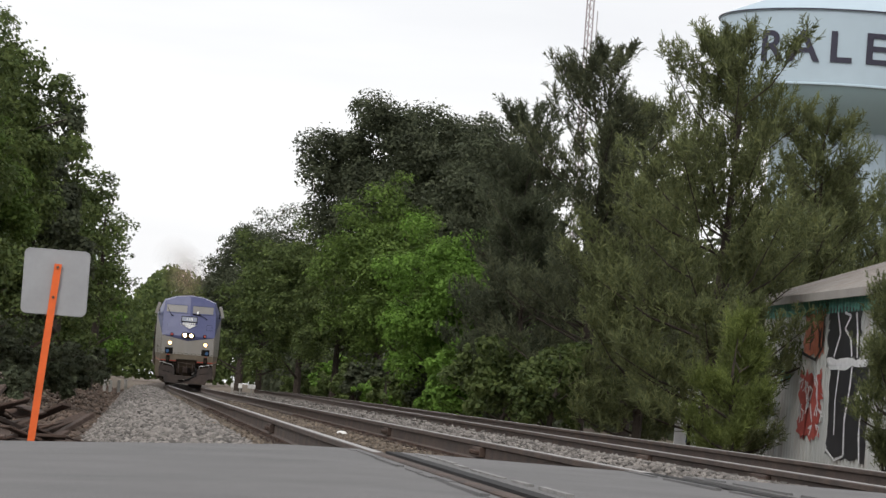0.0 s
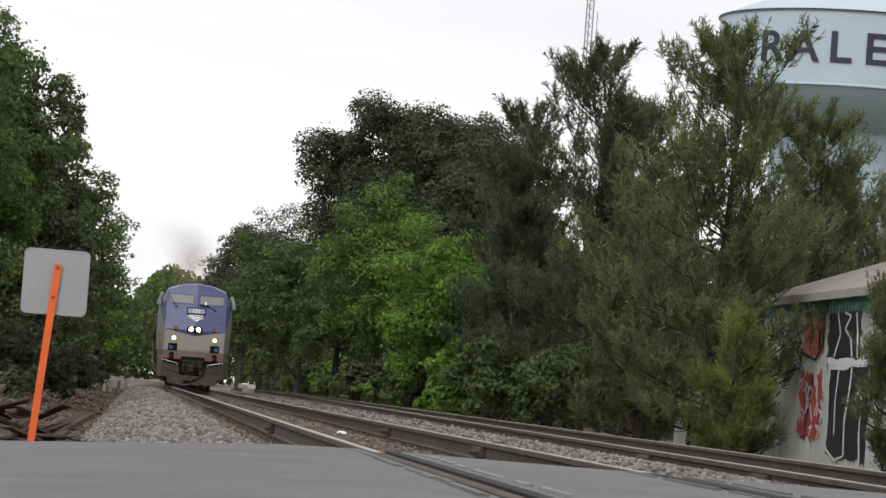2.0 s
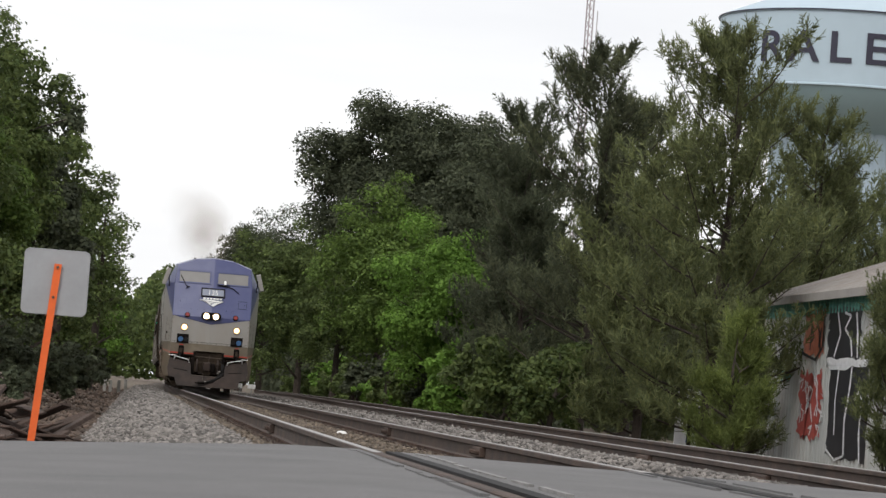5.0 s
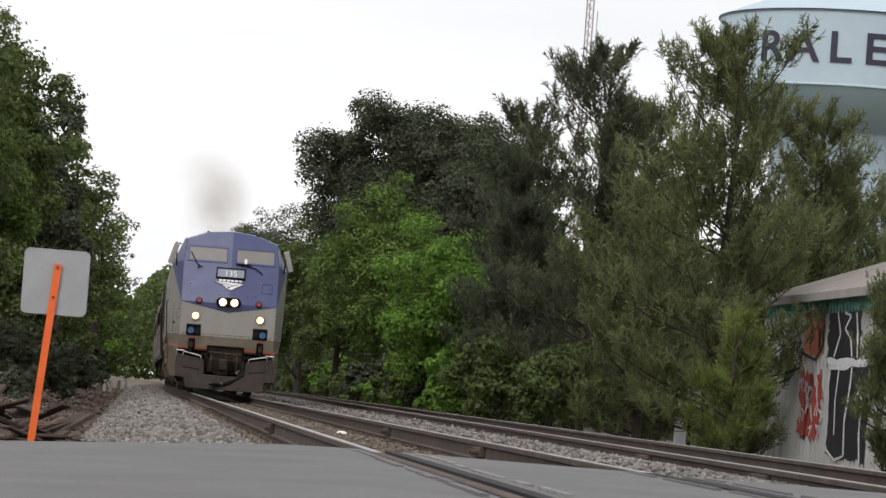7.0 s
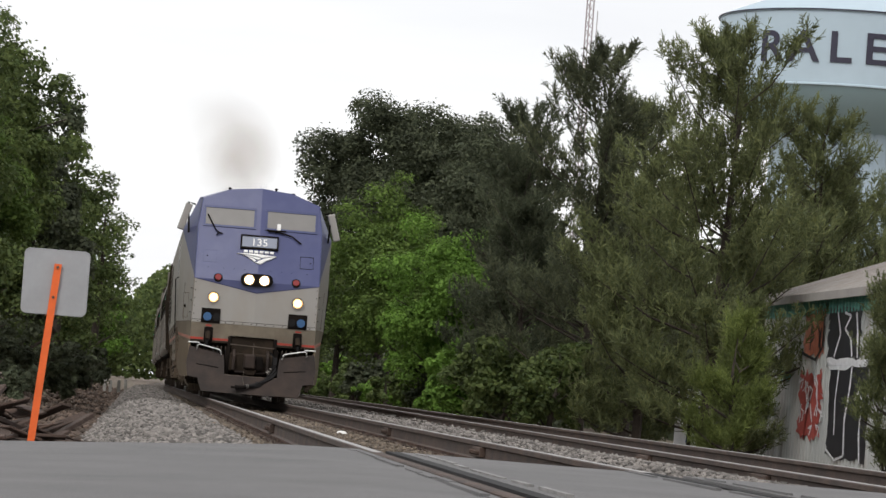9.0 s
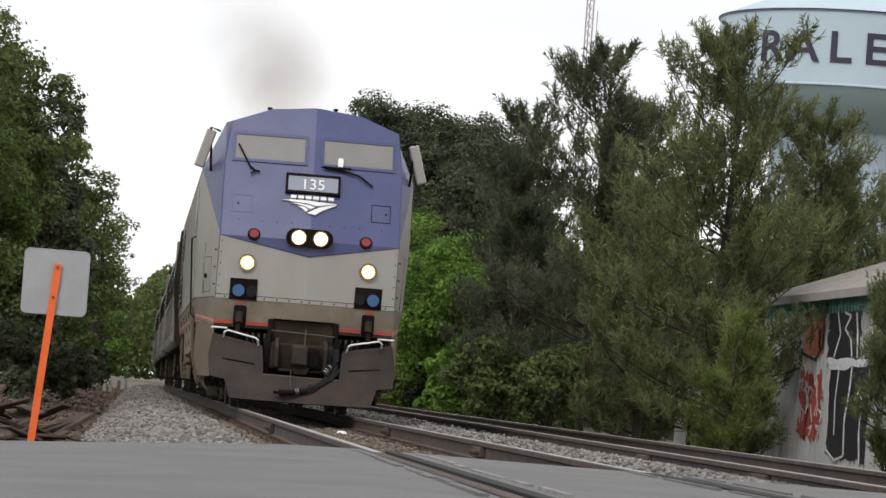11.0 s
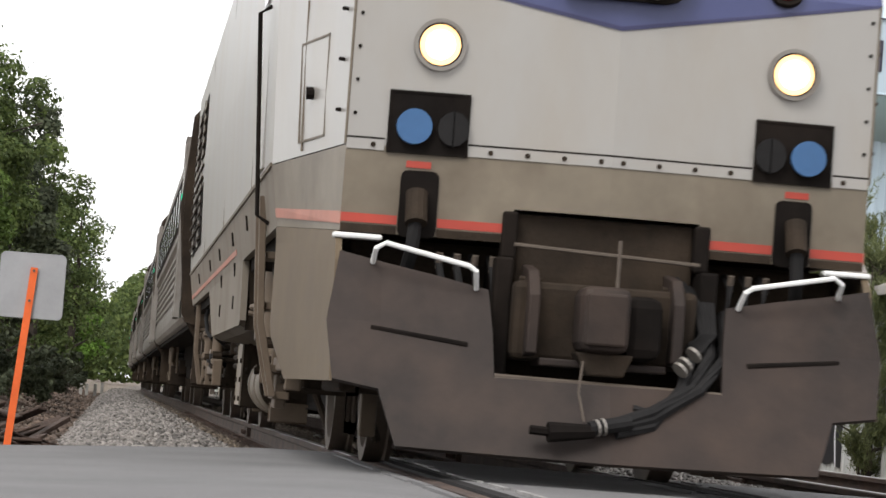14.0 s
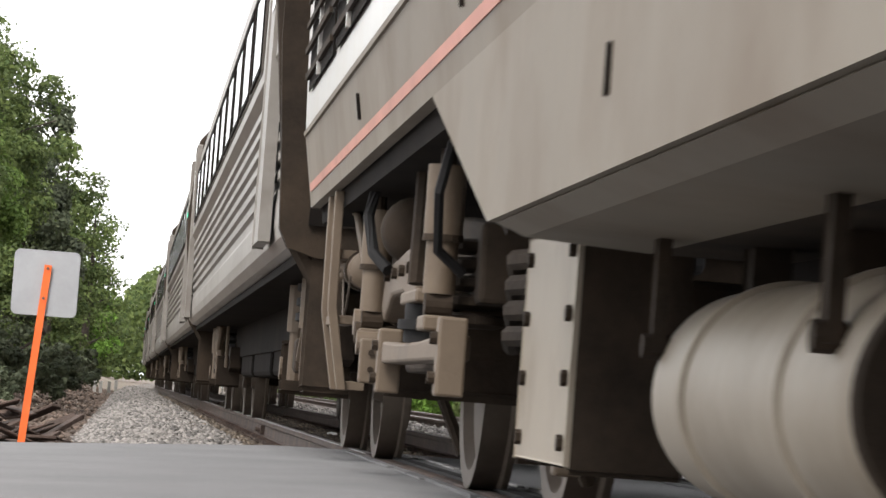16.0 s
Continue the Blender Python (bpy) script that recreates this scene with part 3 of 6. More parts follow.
def build_trees():
    # beyond the siding, from near to far
    pine("tall bushy green pine with rising candles beside the shed", 9.8, 70, 8.85, 2.95, 11, 2700, taper=0.54)
    pine("green pine with an open airy top", 8.9, 84, 9.95, 2.75, 12, 2400, taper=0.52, material=DUSKY)
    pine("green pine standing behind the shed", 16.8, 95, 7.5, 3.8, 13, 3000, taper=0.5)
    pine("broad green pine beyond the shed roof", 19.9, 97, 6.6, 3.6, 33, 2600, taper=0.5)
    pine("young green pine close to the shed wall", 11.3, 60, 4.2, 0.5, 14, 900, base=0.0, length=0.13, width=0.013)
    pine("small bushy yellow-green pine by the siding", 8.85, 62, 2.5, 0.85, 15, 800, base=0.0, material=YNEEDLE, length=0.13, width=0.013)
    pine("bushy young pine hiding the corner of the shed", 9.75, 66, 2.9, 0.6, 22, 700, base=0.0, length=0.13, width=0.013)
    pine("dark pine among the trackside trees", 8.75, 100, 9.7, 2.3, 16, 1700, material=DARKLEAF, width=0.024)
    pine("green pine in the trackside row", 11.0, 90, 9.1, 2.6, 17, 2300, taper=0.5)
    pine("green pine filling the trackside row", 13.6, 80, 8.2, 2.0, 18, 1900, taper=0.5)
    pine("low dark pine under the taller ones", 8.2, 94, 6.2, 2.1, 19, 1500, base=0.0, material=DARKLEAF, width=0.024)
    pine("low green pine beside the siding", 9.2, 77, 6.0, 2.3, 20, 2000, base=0.0)
    pine("dark pine behind the airy one", 10.7, 114, 9.0, 2.7, 34, 1800, material=DUSKY, taper=0.5, width=0.026)
    broadleaf("bright green young broadleaf tree", 8.35, 118, 7.2, 2.6, BRIGHT, 52000, 21, 0.13, base=0.05, lobes=100)
    broadleaf("green spreading broadleaf tree by the siding", 8.0, 136, 9.6, 3.4, MIDLEAF, 60000, 22, 0.15, base=0.05, lobes=110)
    broadleaf("tall dark broadleaf tree over the row", 10.3, 178, 16.4, 4.1, DARKLEAF, 110000, 23, 0.19, base=0.3, lobes=240, full=0.6)
    broadleaf("tall dark broadleaf tree with a domed crown", 14.6, 185, 16.7, 4.3, DARKLEAF, 100000, 24, 0.2, base=0.25, lobes=240, full=0.6)
    broadleaf("dark broadleaf tree behind the pines", 12.9, 150, 12.4, 3.2, DARKLEAF, 66000, 25, 0.18, base=0.15, lobes=200, full=0.5)
    broadleaf("green broadleaf tree beside the siding", 7.9, 176, 9.4, 2.7, LEAF, 44000, 26, 0.17, base=0.05)
    broadleaf("green broadleaf tree along the siding", 8.2, 222, 11.6, 3.0, LEAF, 40000, 27, 0.2, base=0.05)
    broadleaf("yellow-green broadleaf tree along the siding", 8.0, 285, 13.6, 3.5, LEAF, 28000, 28, 0.28, base=0.05)
    broadleaf("dark green broadleaf tree far along the line", 8.2, 340, 14.0, 3.6, DARKLEAF, 24000, 29, 0.32)
    broadleaf("dark green broadleaf tree at the far bend", 9.5, 390, 19.4, 4.8, DARKLEAF, 40000, 30, 0.3, lobes=220, full=0.55)
    broadleaf("dark broadleaf tree past the far bend", 14, 430, 23.2, 6.0, DARKLEAF, 40000, 31, 0.32, lobes=220, full=0.55)
    # left of the main track
    broadleaf("green leafy tree close to the main track", -6.9, 66, 9.0, 2.5, LEAF, 70000, 41, 0.105, base=0.0)
    broadleaf("bright green leafy tree beside the main track", -5.9, 69, 6.0, 1.5, MIDLEAF, 36000, 40, 0.105, base=0.36, lobes=90)
    broadleaf("tall green leafy tree beside the main track", -5.7, 78, 9.2, 1.9, LEAF, 46000, 42, 0.13, base=0.0)
    broadleaf("dark green tree beside the main track", -5.5, 94, 9.6, 1.55, DARKLEAF, 42000, 43, 0.15, base=0.0)
    broadleaf("slender dark tree beside the main track", -4.85, 112, 9.6, 1.7, LEAF, 26000, 48, 0.15, base=0.0)
    broadleaf("slender open tree with thin outer twigs", -4.1, 135, 9.2, 1.6, LEAF, 9000, 44, 0.16, base=0.05)
    broadleaf("green tree along the main track", -5.2, 150, 7.4, 2.1, LEAF, 28000, 45, 0.18, base=0.0)
    broadleaf("pale green tree along the main track", -5.4, 190, 7.2, 2.4, BRIGHT, 24000, 46, 0.21, base=0.0)
    broadleaf("green tree at the far end of the line", -6.0, 250, 7.6, 3.2, LEAF, 20000, 47, 0.27, base=0.0)
    # shrubs and undergrowth along the siding
    rng = random.Random(3)
    for k in range(40):
        y = 78 + k * 4.6
        x = bend2(y) + 3.3 + rng.uniform(-0.4, 0.9) 
        broadleaf("leafy green shrub in the trackside undergrowth", x, y, rng.uniform(1.5, 3.0), rng.uniform(1.0, 1.7), (rng.choice([LEAF, DARKLEAF, LEAF, BRIGHT]) if y > 100 else LEAF), 5000, 60 + k, 0.045 + 0.0013 * y, base=0.0, lobes=40, group="trackside shrubs")
    for k in range(12):
        y = 62 + k * 10
        broadleaf("leafy shrub at the foot of the trees", -4.3 - rng.uniform(0, 1.0), y, rng.uniform(1.0, 1.9), 1.3, DARKLEAF, 6000, 90 + k, 0.03 + 0.0011 * y, base=0.0, lobes=40, group="verge shrubs")
    # dense woods behind both rows
    rng = np.random.default_rng(77)
    def woods(name, label, x0, x1, y0, y1, hgt, n, leaf, seed):
        y = y0 + (y1 - y0) * rng.uniform(0, 1, n) ** 1.3
        x = rng.uniform(x0, x1, n)
        hh = hgt * (0.75 + 0.35 * np.sin(y * 0.21 + x) * np.sin(y * 0.083))
        z = rng.uniform(0, 1, n) ** 0.8 * hh - 0.5
        C = np.stack([x, y, z], -1)
        w = leaves(name, C, rng.normal(size=(n, 3)) + [0, -0.6, 0.4], rng.uniform(0.6, 1.3, n) * leaf * (0.6 + y / 150), DARKLEAF, None, 0.7, rng)
        tagged(w, label, "woods", kind="stuff")
    woods("woods_beyond_siding", "dense dark woodland behind the siding trees", 13, 24, 100, 420, 7.8, 120000, 0.22, 1)
    woods("woods_by_main_track", "dense dark woodland behind the verge trees", -16, -9, 60, 420, 7.0, 60000, 0.22, 2)
    # woods closing the view where the line bends away
    n = 70000
    x = rng.uniform(-45, 75, n)
    C = np.stack([x, rng.uniform(560, 640, n), rng.uniform(0, 1, n) ** 0.8 * (16.5 + 2.5 * np.sin(x * 0.16) + 2 * np.sin(x * 0.41 + 1))], -1)
    w = leaves("far_woods", C, rng.normal(size=(n, 3)) + [0, -0.8, 0.4], rng.uniform(0.6, 1.3, n), LEAF, None, 0.7, rng)
    tagged(w, "distant green woodland where the railway bends", "woods", kind="stuff")


# ---- water tower and mast ----
def build_water_tower():
    t = thing("water_tower", "pale blue water tower, shaded teal underneath, with town lettering", "water tower", pose(47.2, 240, -1.6))
    R, zt, zb, zl = 9.6, 30.9, 25.65, 22.75
    I = Matrix.Identity(4)
    part("tank_wall", lathe(bmesh.new(), [(R, zb), (R, zt)], I, 96), TOWERLIGHT, t, "pale blue lettered tank wall", True)
    part("roof", lathe(bmesh.new(), [(R + 0.1, zt - 0.1), (R + 0.1, zt + 0.04), (R * 0.72, zt + 1.2), (R * 0.3, zt + 2.0), (0.3, zt + 2.3)], I, 96), TOWERLIGHT, t, "shallow domed tank roof")
    part("roof_edge", lathe(bmesh.new(), [(R + 0.1, zt - 0.07), (R + 0.14, zt - 0.07), (R + 0.14, zt + 0.01), (R + 0.1, zt + 0.01)], I, 96), LETTER, t, "dark seam at the roof edge")
    part("rim", lathe(bmesh.new(), [(R + 0.02, zb - 0.1), (R + 0.1, zb - 0.05), (R + 0.1, zb + 0.05), (R + 0.02, zb + 0.1)], I, 96), TOWERLIGHT, t, "rim band under the tank wall")
    # underside coloured darker than the wall to carry its shade
    part("underside", lathe(bmesh.new(), [(R - 0.02, zb - 0.02), (R - 0.9, zb - 1.4), (6.6, zl + 0.3), (5.35, zl), (5.2, zl - 0.6)], I, 96), TOWERSHADE, t, "sloping tank underside, its shade put into a darker teal", True)
    bm = bmesh.new()
    seg, top, bot = 288, [], []
    for i in range(seg):
        a = 2 * math.pi * i / seg
        r = 5.3 + 0.16 * abs(math.sin(a * 18))
        z = zl + 0.35 + 0.22 * abs(math.sin(a * 18))
        top.append(bm.verts.new((r * math.cos(a), r * math.sin(a), z)))
        bot.append(bm.verts.new((r * math.cos(a), r * math.sin(a), 0)))
    for i in range(seg):
        j = (i + 1) % seg
        bm.faces.new((top[i], top[j], bot[j], bot[i]))
    bm.faces.new(bot)
    part("fluted_column", bm, TOWERLIGHT, t, "pale blue fluted steel column")
    front = -90 - math.degrees(math.atan2(47.2 + 2.14, 240))
    for ch, ang in (("R", -35.5), ("A", -20.5), ("L", -5.0), ("E", 9.8), ("I", 21.5)):
        a = radians(front + ang)
        m = Matrix.Translation((math.cos(a) * (R + 0.04), math.sin(a) * (R + 0.04), 28.15)) @ Matrix.Rotation(a + math.pi / 2, 4, "Z") @ Matrix.Rotation(math.pi / 2, 4, "X")
        words("letter", ch, 3.05, LETTER, m, t, 0.03, 1.12, "dark navy painted letter", 0.05)
    part("hatch_ring", tb((-0.9, -5.6, 19.6), (-0.9, -5.4, 19.6), 0.4, seg=16), TOWERSHADE, t)


def build_mast():
    D = 330.0
    t = thing("lattice_mast", "slender steel lattice radio mast far behind the trees", "mast", pose(39.35, D, -0.5))
    H = 52.0
    c = [(0.33, 0.0), (-0.33, 0.2), (-0.1, -0.36)]
    for q in c:
        part("mast_leg", tb((q[0], q[1], 0), (q[0], q[1], H), 0.07, seg=6), MASTM, t)
    bm = bmesh.new()
    for i in range(60):
        z = H * i / 60
        for a in range(3):
            p, q = c[a], c[(a + 1) % 3]
            tube(bm, (*p, z), (*q, z + H / 60), 0.03, seg=4)
    part("mast_bracing", bm, MASTM, t)
    part("antenna", tb((0.75, 0, 36.2), (0.75, 0, 40), 0.05, seg=6), MASTM, t)


# ---- shed ----
def build_shed():
    X, YF, YN, H, zb = 11.7, 74.6, 44.0, 3.42, -0.45
    t = thing("metal_shed", "pale corrugated metal shed with painted graffiti and tin roof", "shed")
    def corr(name, y0, y1, x, z0, z1, material, label, amp=0.045, pitch=0.305):
        bm = bmesh.new()
        n = max(4, int(round(abs(y1 - y0) / pitch)) * 4)
        A, B = [], []
        for i in range(n + 1):
            o = -amp if i % 4 in (1, 2) else 0.0
            y = y0 + (y1 - y0) * i / n
            A.append(bm.verts.new((x + o, y, z0)))
            B.append(bm.verts.new((x + o, y, z1)))
        for i in range(n):
            bm.faces.new((A[i], A[i + 1], B[i + 1], B[i]))
        ob = part(name, bm, material, t, label)
        so = ob.modifiers.new("thick", "SOLIDIFY")
        so.thickness, so.offset = 0.008, 0
        return ob
    y, i = YF, 0
    while y > YN + 0.1:
        corr("wall_sheet", y, y - 0.915, X + (0.008 if i % 2 else 0), zb + 0.02 * (i % 3), zb + H, SHEET, "pale corrugated wall sheet")
        y -= 0.915
        i += 1
    part("far_wall", bx(X, X + 9, YF, YF + 0.05, zb, zb + H), SHEET, t, "pale metal end wall")
    part("near_wall", bx(X, X + 9, YN - 0.05, YN, zb, zb + H), SHEET, t)
    part("back_wall", bx(X + 9, X + 9.05, YN, YF, zb, zb + H + 2.2), SHEET, t)
    corr("eave_trim", YF, YN, X - 0.018, zb + H - 0.34, zb + H - 0.02, TEAL, "flaking teal band under the eave", 0.045)
    z0, z1 = zb + H, zb + H + 3.5
    roof = part("roof", prism(bmesh.new(), [(X - 0.35, z0), (X + 9.3, z1), (X + 9.3, z1 + 0.05), (X - 0.35, z0 + 0.05)], "y", YN - 0.3, YF + 0.35), ROOFTIN, t, "weathered tin roof")
    part("eave_fascia", bx(X - 0.38, X - 0.345, YN - 0.32, YF + 0.37, z0 - 0.11, z0 + 0.06, 0.006), ROOFTIN, roof, "pale eave flashing")
    for k in range(50):
        yy = YF + 0.2 - k * 0.61
        part("roof_rib", prism(bmesh.new(), [(X - 0.35, z0 + 0.05), (X + 9.3, z1 + 0.05), (X + 9.3, z1 + 0.085), (X - 0.35, z0 + 0.085)], "y", yy - 0.025, yy + 0.025), ROOFTIN, roof)
    # graffiti: thin coats of sprayed paint lying on the sheets
    rng = random.Random(8)
    def patch(ya, yb, za, zc, material, label, rough=0.09, lift=0.052):
        pts = []
        for i in range(48):
            f = i / 48 * 4
            e, u = int(f), f % 1
            p = [(ya + (yb - ya) * u, za), (yb, za + (zc - za) * u), (yb - (yb - ya) * u, zc), (ya, zc - (zc - za) * u)][e]
            pts.append((p[0] + rng.uniform(-rough, rough) * 2.2, p[1] + rng.uniform(-rough, rough)))
        bm = prism(bmesh.new(), pts, "x", X - lift, X - lift + 0.004)
        bmesh.ops.triangulate(bm, faces=[f for f in bm.faces if len(f.verts) > 4])
        part("graffiti_patch", bm, material, t, label)
    def stroke(pts, r, material, label, lift=0.060):
        bm = bmesh.new()
        for (ya, za), (yb, zc) in zip(pts, pts[1:]):
            d = Vector((yb - ya, zc - za))
            nn = Vector((-d.y, d.x)).normalized() * r
            nn.x *= 2.5
            prism(bm, [(ya + nn.x, za + nn.y), (yb + nn.x * 0.7, zc + nn.y * 0.7), (yb - nn.x * 0.7, zc - nn.y * 0.7), (ya - nn.x, za - nn.y)], "x", X - lift, X - lift + 0.003)
        part("graffiti_stroke", bm, material, t, label)
    patch(69.95, 67.9, 1.78, 2.68, SPRAYO, "orange sprayed patch")
    patch(67.35, 64.4, 1.68, 2.70, SPRAYB, "black sprayed letter block")
    patch(69.9, 67.7, 0.08, 1.45, SPRAYR, "red sprayed patch", 0.13)
    patch(66.9, 63.3, -0.25, 1.58, SPRAYB, "black sprayed letter block", 0.07)
    patch(67.3, 62.6, 1.52, 1.70, SPRAYW, "white sprayed band", 0.05, 0.056)
    patch(72.0, 71.2, 1.3, 1.5, TEAL, "small teal sprayed patch", 0.08)
    for k in range(5):
        y = rng.uniform(68.1, 69.8)
        stroke([(y, rng.uniform(1.8, 2.6)), (y - rng.uniform(-.5, .5), rng.uniform(1.8, 2.6)), (y - rng.uniform(-.5, .5), rng.uniform(1.8, 2.6))], 0.022, SPRAYB, "black sprayed line")
    stroke([(70.0, 1.85), (68.6, 1.70), (67.9, 1.95), (67.9, 2.6)], 0.035, SPRAYB, "black sprayed outline")
    stroke([(66.7, 1.75), (66.2, 2.2), (66.6, 2.66)], 0.03, SPRAYW, "white sprayed line")
    stroke([(65.9, 2.62), (65.3, 2.55), (65.8, 2.3), (65.2, 2.1), (65.0, 1.75)], 0.03, SPRAYW, "white sprayed line")
    stroke([(64.8, 2.6), (64.6, 2.2), (64.5, 1.72)], 0.03, SPRAYW, "white sprayed line")
    stroke([(66.9, -0.1), (66.0, -0.3), (65.2, -0.2), (65.3, 0.5), (65.0, 1.1), (64.9, 1.55)], 0.028, SPRAYW, "white sprayed line")
    stroke([(64.5, 0.9), (64.2, 1.05), (63.8, 0.9), (63.9, 0.3), (63.7, -0.3)], 0.028, SPRAYW, "white sprayed line")
    stroke([(66.1, 1.55), (66.3, 0.9), (66.2, 0.2)], 0.02, SPRAYW, "white sprayed line")
    for k in range(16):
        y = 69.8 - k * 0.14
        z = rng.uniform(0.1, 1.2)
        stroke([(y, z), (y + rng.uniform(-.25, .25), z + 0.2), (y + rng.uniform(-.35, .35), z + rng.uniform(0.1, 0.4)), (y + rng.uniform(-.3, .3), z + rng.uniform(-0.1, 0.2))], 0.018, SPRAYW, "thin white sprayed scrawl")
    for dy, a, c in ((0.0, 2, CONCRETE), (0.6, -2.5, SHEET), (1.3, 1.0, CONCRETE), (1.9, -1, SHEET)):
        b = thing("board", "pale weathered board leaning at the shed wall", "board", pose(X - 0.32, 71.3 + dy, zb - 0.02, a * 0.5, 5, 0), "leaning boards")
        part("plank", bx(-0.015, 0.015, -0.14, 0.14, 0, 1.1 + 0.2 * (dy > 1), 0.004), c, b)
    p = thing("painted_panel", "white panel with blue sprayed lines behind the bushes", "panel", pose(9.75, 72, -0.52))
    part("sheet", bx(-0.36, 0.3, -0.02, 0.02, 0, 1.45, 0.01), SPRAYW, p)
    for i in range(5):
        part("painted_line", pipe(bmesh.new(), [(-0.1 + i * 0.07, -0.024, 0.3 + 0.1 * (i % 2)), (-0.04 + i * 0.07, -0.024, 0.6), (-0.12 + i * 0.08, -0.024, 1.0)], 0.018, 5), SPRAYB if i % 2 else CAPBLUE, p)
    fp = thing("fence_post", "dark steel fence post beside the siding", "post", pose(9.3, 69.5, -0.55))
    part("post", bx(-0.045, 0.045, -0.045, 0.045, 0, 1.25, 0.006), BLACK, fp)


# ---- lineside small things ----
def build_sign():
    t = thing("trackside_sign", "square grey sign seen from the back on a leaning orange stake", "sign", pose(-2.735, 20.35, -0.09, 0, 4.2, 0))
    s = 0.19
    bm = bmesh.new()
    pts = []
    for cx, cz, a0 in ((s - 0.03, s - 0.03, 0), (-s + 0.03, s - 0.03, 90), (-s + 0.03, -s + 0.03, 180), (s - 0.03, -s + 0.03, 270)):
        for k in range(5):
            a = radians(a0 + k * 22.5)
            pts.append((cx + 0.03 * math.cos(a), cz + 0.03 * math.sin(a)))
    prism(bm, pts, "y", 0.016, 0.02)
    bmesh.ops.transform(bm, matrix=pose(0.0, 0, 0.94, 0, -4.2, 0), verts=bm.verts)
    pl = part("sign_plate", bm, SIGNBACK, t, "dull grey aluminium sign plate")
    bm = bmesh.new()
    pts2 = [(p[0] * 1.012, p[1] * 1.012) for p in pts]
    for a, b in zip(pts2, pts2[1:] + pts2[:1]):
        tube(bm, (a[0], 0.018, a[1]), (b[0], 0.018, b[1]), 0.004, seg=5)
    bmesh.ops.transform(bm, matrix=pose(0.0, 0, 0.94, 0, -4.2, 0), verts=bm.verts)
    part("plate_rim", bm, SIGNBACK, pl)
    bm = bmesh.new()
    prism(bm, [(-0.022, -0.005), (0.022, -0.005), (0.022, 0.003), (0.008, 0.012), (-0.008, 0.012), (-0.022, 0.003)], "z", -0.12, 1.05)
    st = part("stake", bm, ORANGE, t, "bright orange plastic stake")
    for z in (1.03, 0.85):
        part("bolt", tb((0, -0.014, z), (0, 0.02, z), 0.009, seg=6), WHEEL, st)


def build_debris():
    t = thing("scrap_pile", "heap of rusty tie plates and broken timber beside the road", "scrap pile", pose(-2.96, 21.6, -0.42))
    rng = random.Random(12)
    bm = bmesh.new()
    bmesh.ops.create_icosphere(bm, subdivisions=3, radius=1)
    for v in bm.verts:
        v.co = Vector((v.co.x * 1.05 - 0.47, v.co.y * 1.5 + 0.2, max(-0.12, v.co.z * 0.44))) * (1 + 0.12 * noise.noise(v.co * 3))
    part("rubble_core", bm, RUST, t, "dark packed rubble under the scrap")
    shapes = [from_bm("scrap", bx(-l / 2, l / 2, -w / 2, w / 2, 0, h, 0.005), RUST) for l, w, h in ((0.34, 0.075, 0.02), (0.24, 0.12, 0.016), (0.5, 0.06, 0.03), (0.2, 0.13, 0.015))]
    for k in range(298):
        a = shapes[k % 4]
        o = a.copy()
        o.name = "plank" if k % 4 == 2 else "tie_plate"
        scene.collection.objects.link(o)
        o.parent = t
        r = rng.random() ** 0.6
        x = rng.uniform(-1.1, 0.64)
        y = rng.uniform(-1.7, 2.0)
        hgt = 0.56 * min(1.0, max(0.0, 0.68 - x) / 0.5) ** 0.6 * max(0.1, 1 - abs(y - 0.2) / 2.2) * rng.uniform(0.55, 1.0)
        o.matrix_basis = pose(x, y, hgt + 0.01, rng.uniform(-25, 25), rng.uniform(-25, 25), rng.uniform(-80, 80))
    for o in shapes:
        bpy.data.objects.remove(o)
    b = thing("old_sleeper", "dark rotten timber sleeper lying before the scrap heap", "sleeper", pose(-3.16, 18.9, -0.30, 0, 1, 3))
    part("timber", bx(-0.9, 0.68, -0.12, 0.12, 0, 0.2, 0.02), RUST, b)
    c = thing("plastic_scrap", "crumpled white plastic scrap lying between the rails", "litter", pose(0.35, 40.5, -0.2))
    bm = bmesh.new()
    bmesh.ops.create_icosphere(bm, subdivisions=2, radius=0.09)
    for v in bm.verts:
        v.co = Vector((v.co.x * 1.0, v.co.y * 1.3, v.co.z * 0.62)) * (1 + 0.35 * noise.noise(v.co * 14))
        v.co.z = max(v.co.z, -0.02)
    part("scrap", bm, PLASTIC, c)
    rng = random.Random(4)
    for k, (x, y) in enumerate(((-3.25, 150), (-2.9, 152), (-2.6, 156), (-3.5, 147))):
        q = thing("marker_post", "short pale concrete marker post by the line", "post", pose(x, y, -0.6, 0, rng.uniform(-2, 2), 0), "pale marker posts")
        part("post", bx(-0.07, 0.07, -0.05, 0.05, 0, rng.uniform(0.62, 0.85), 0.01), CONCRETE, q)
    for x, y, w in ((3.15, 158, 0.36), (2.4, 150, 0.16), (2.1, 152, 0.12)):
        q = thing("small_marker_sign", "small white marker sign on a short post", "sign", pose(x + bend(y), y, -0.3), "small marker signs")
        part("post", bx(-0.03, 0.03, -0.02, 0.02, 0, 0.55), CONCRETE, q)
        part("plate", bx(-w / 2, w / 2, -0.03, -0.02, 0.42, 0.62, 0.004), WHITE, q)


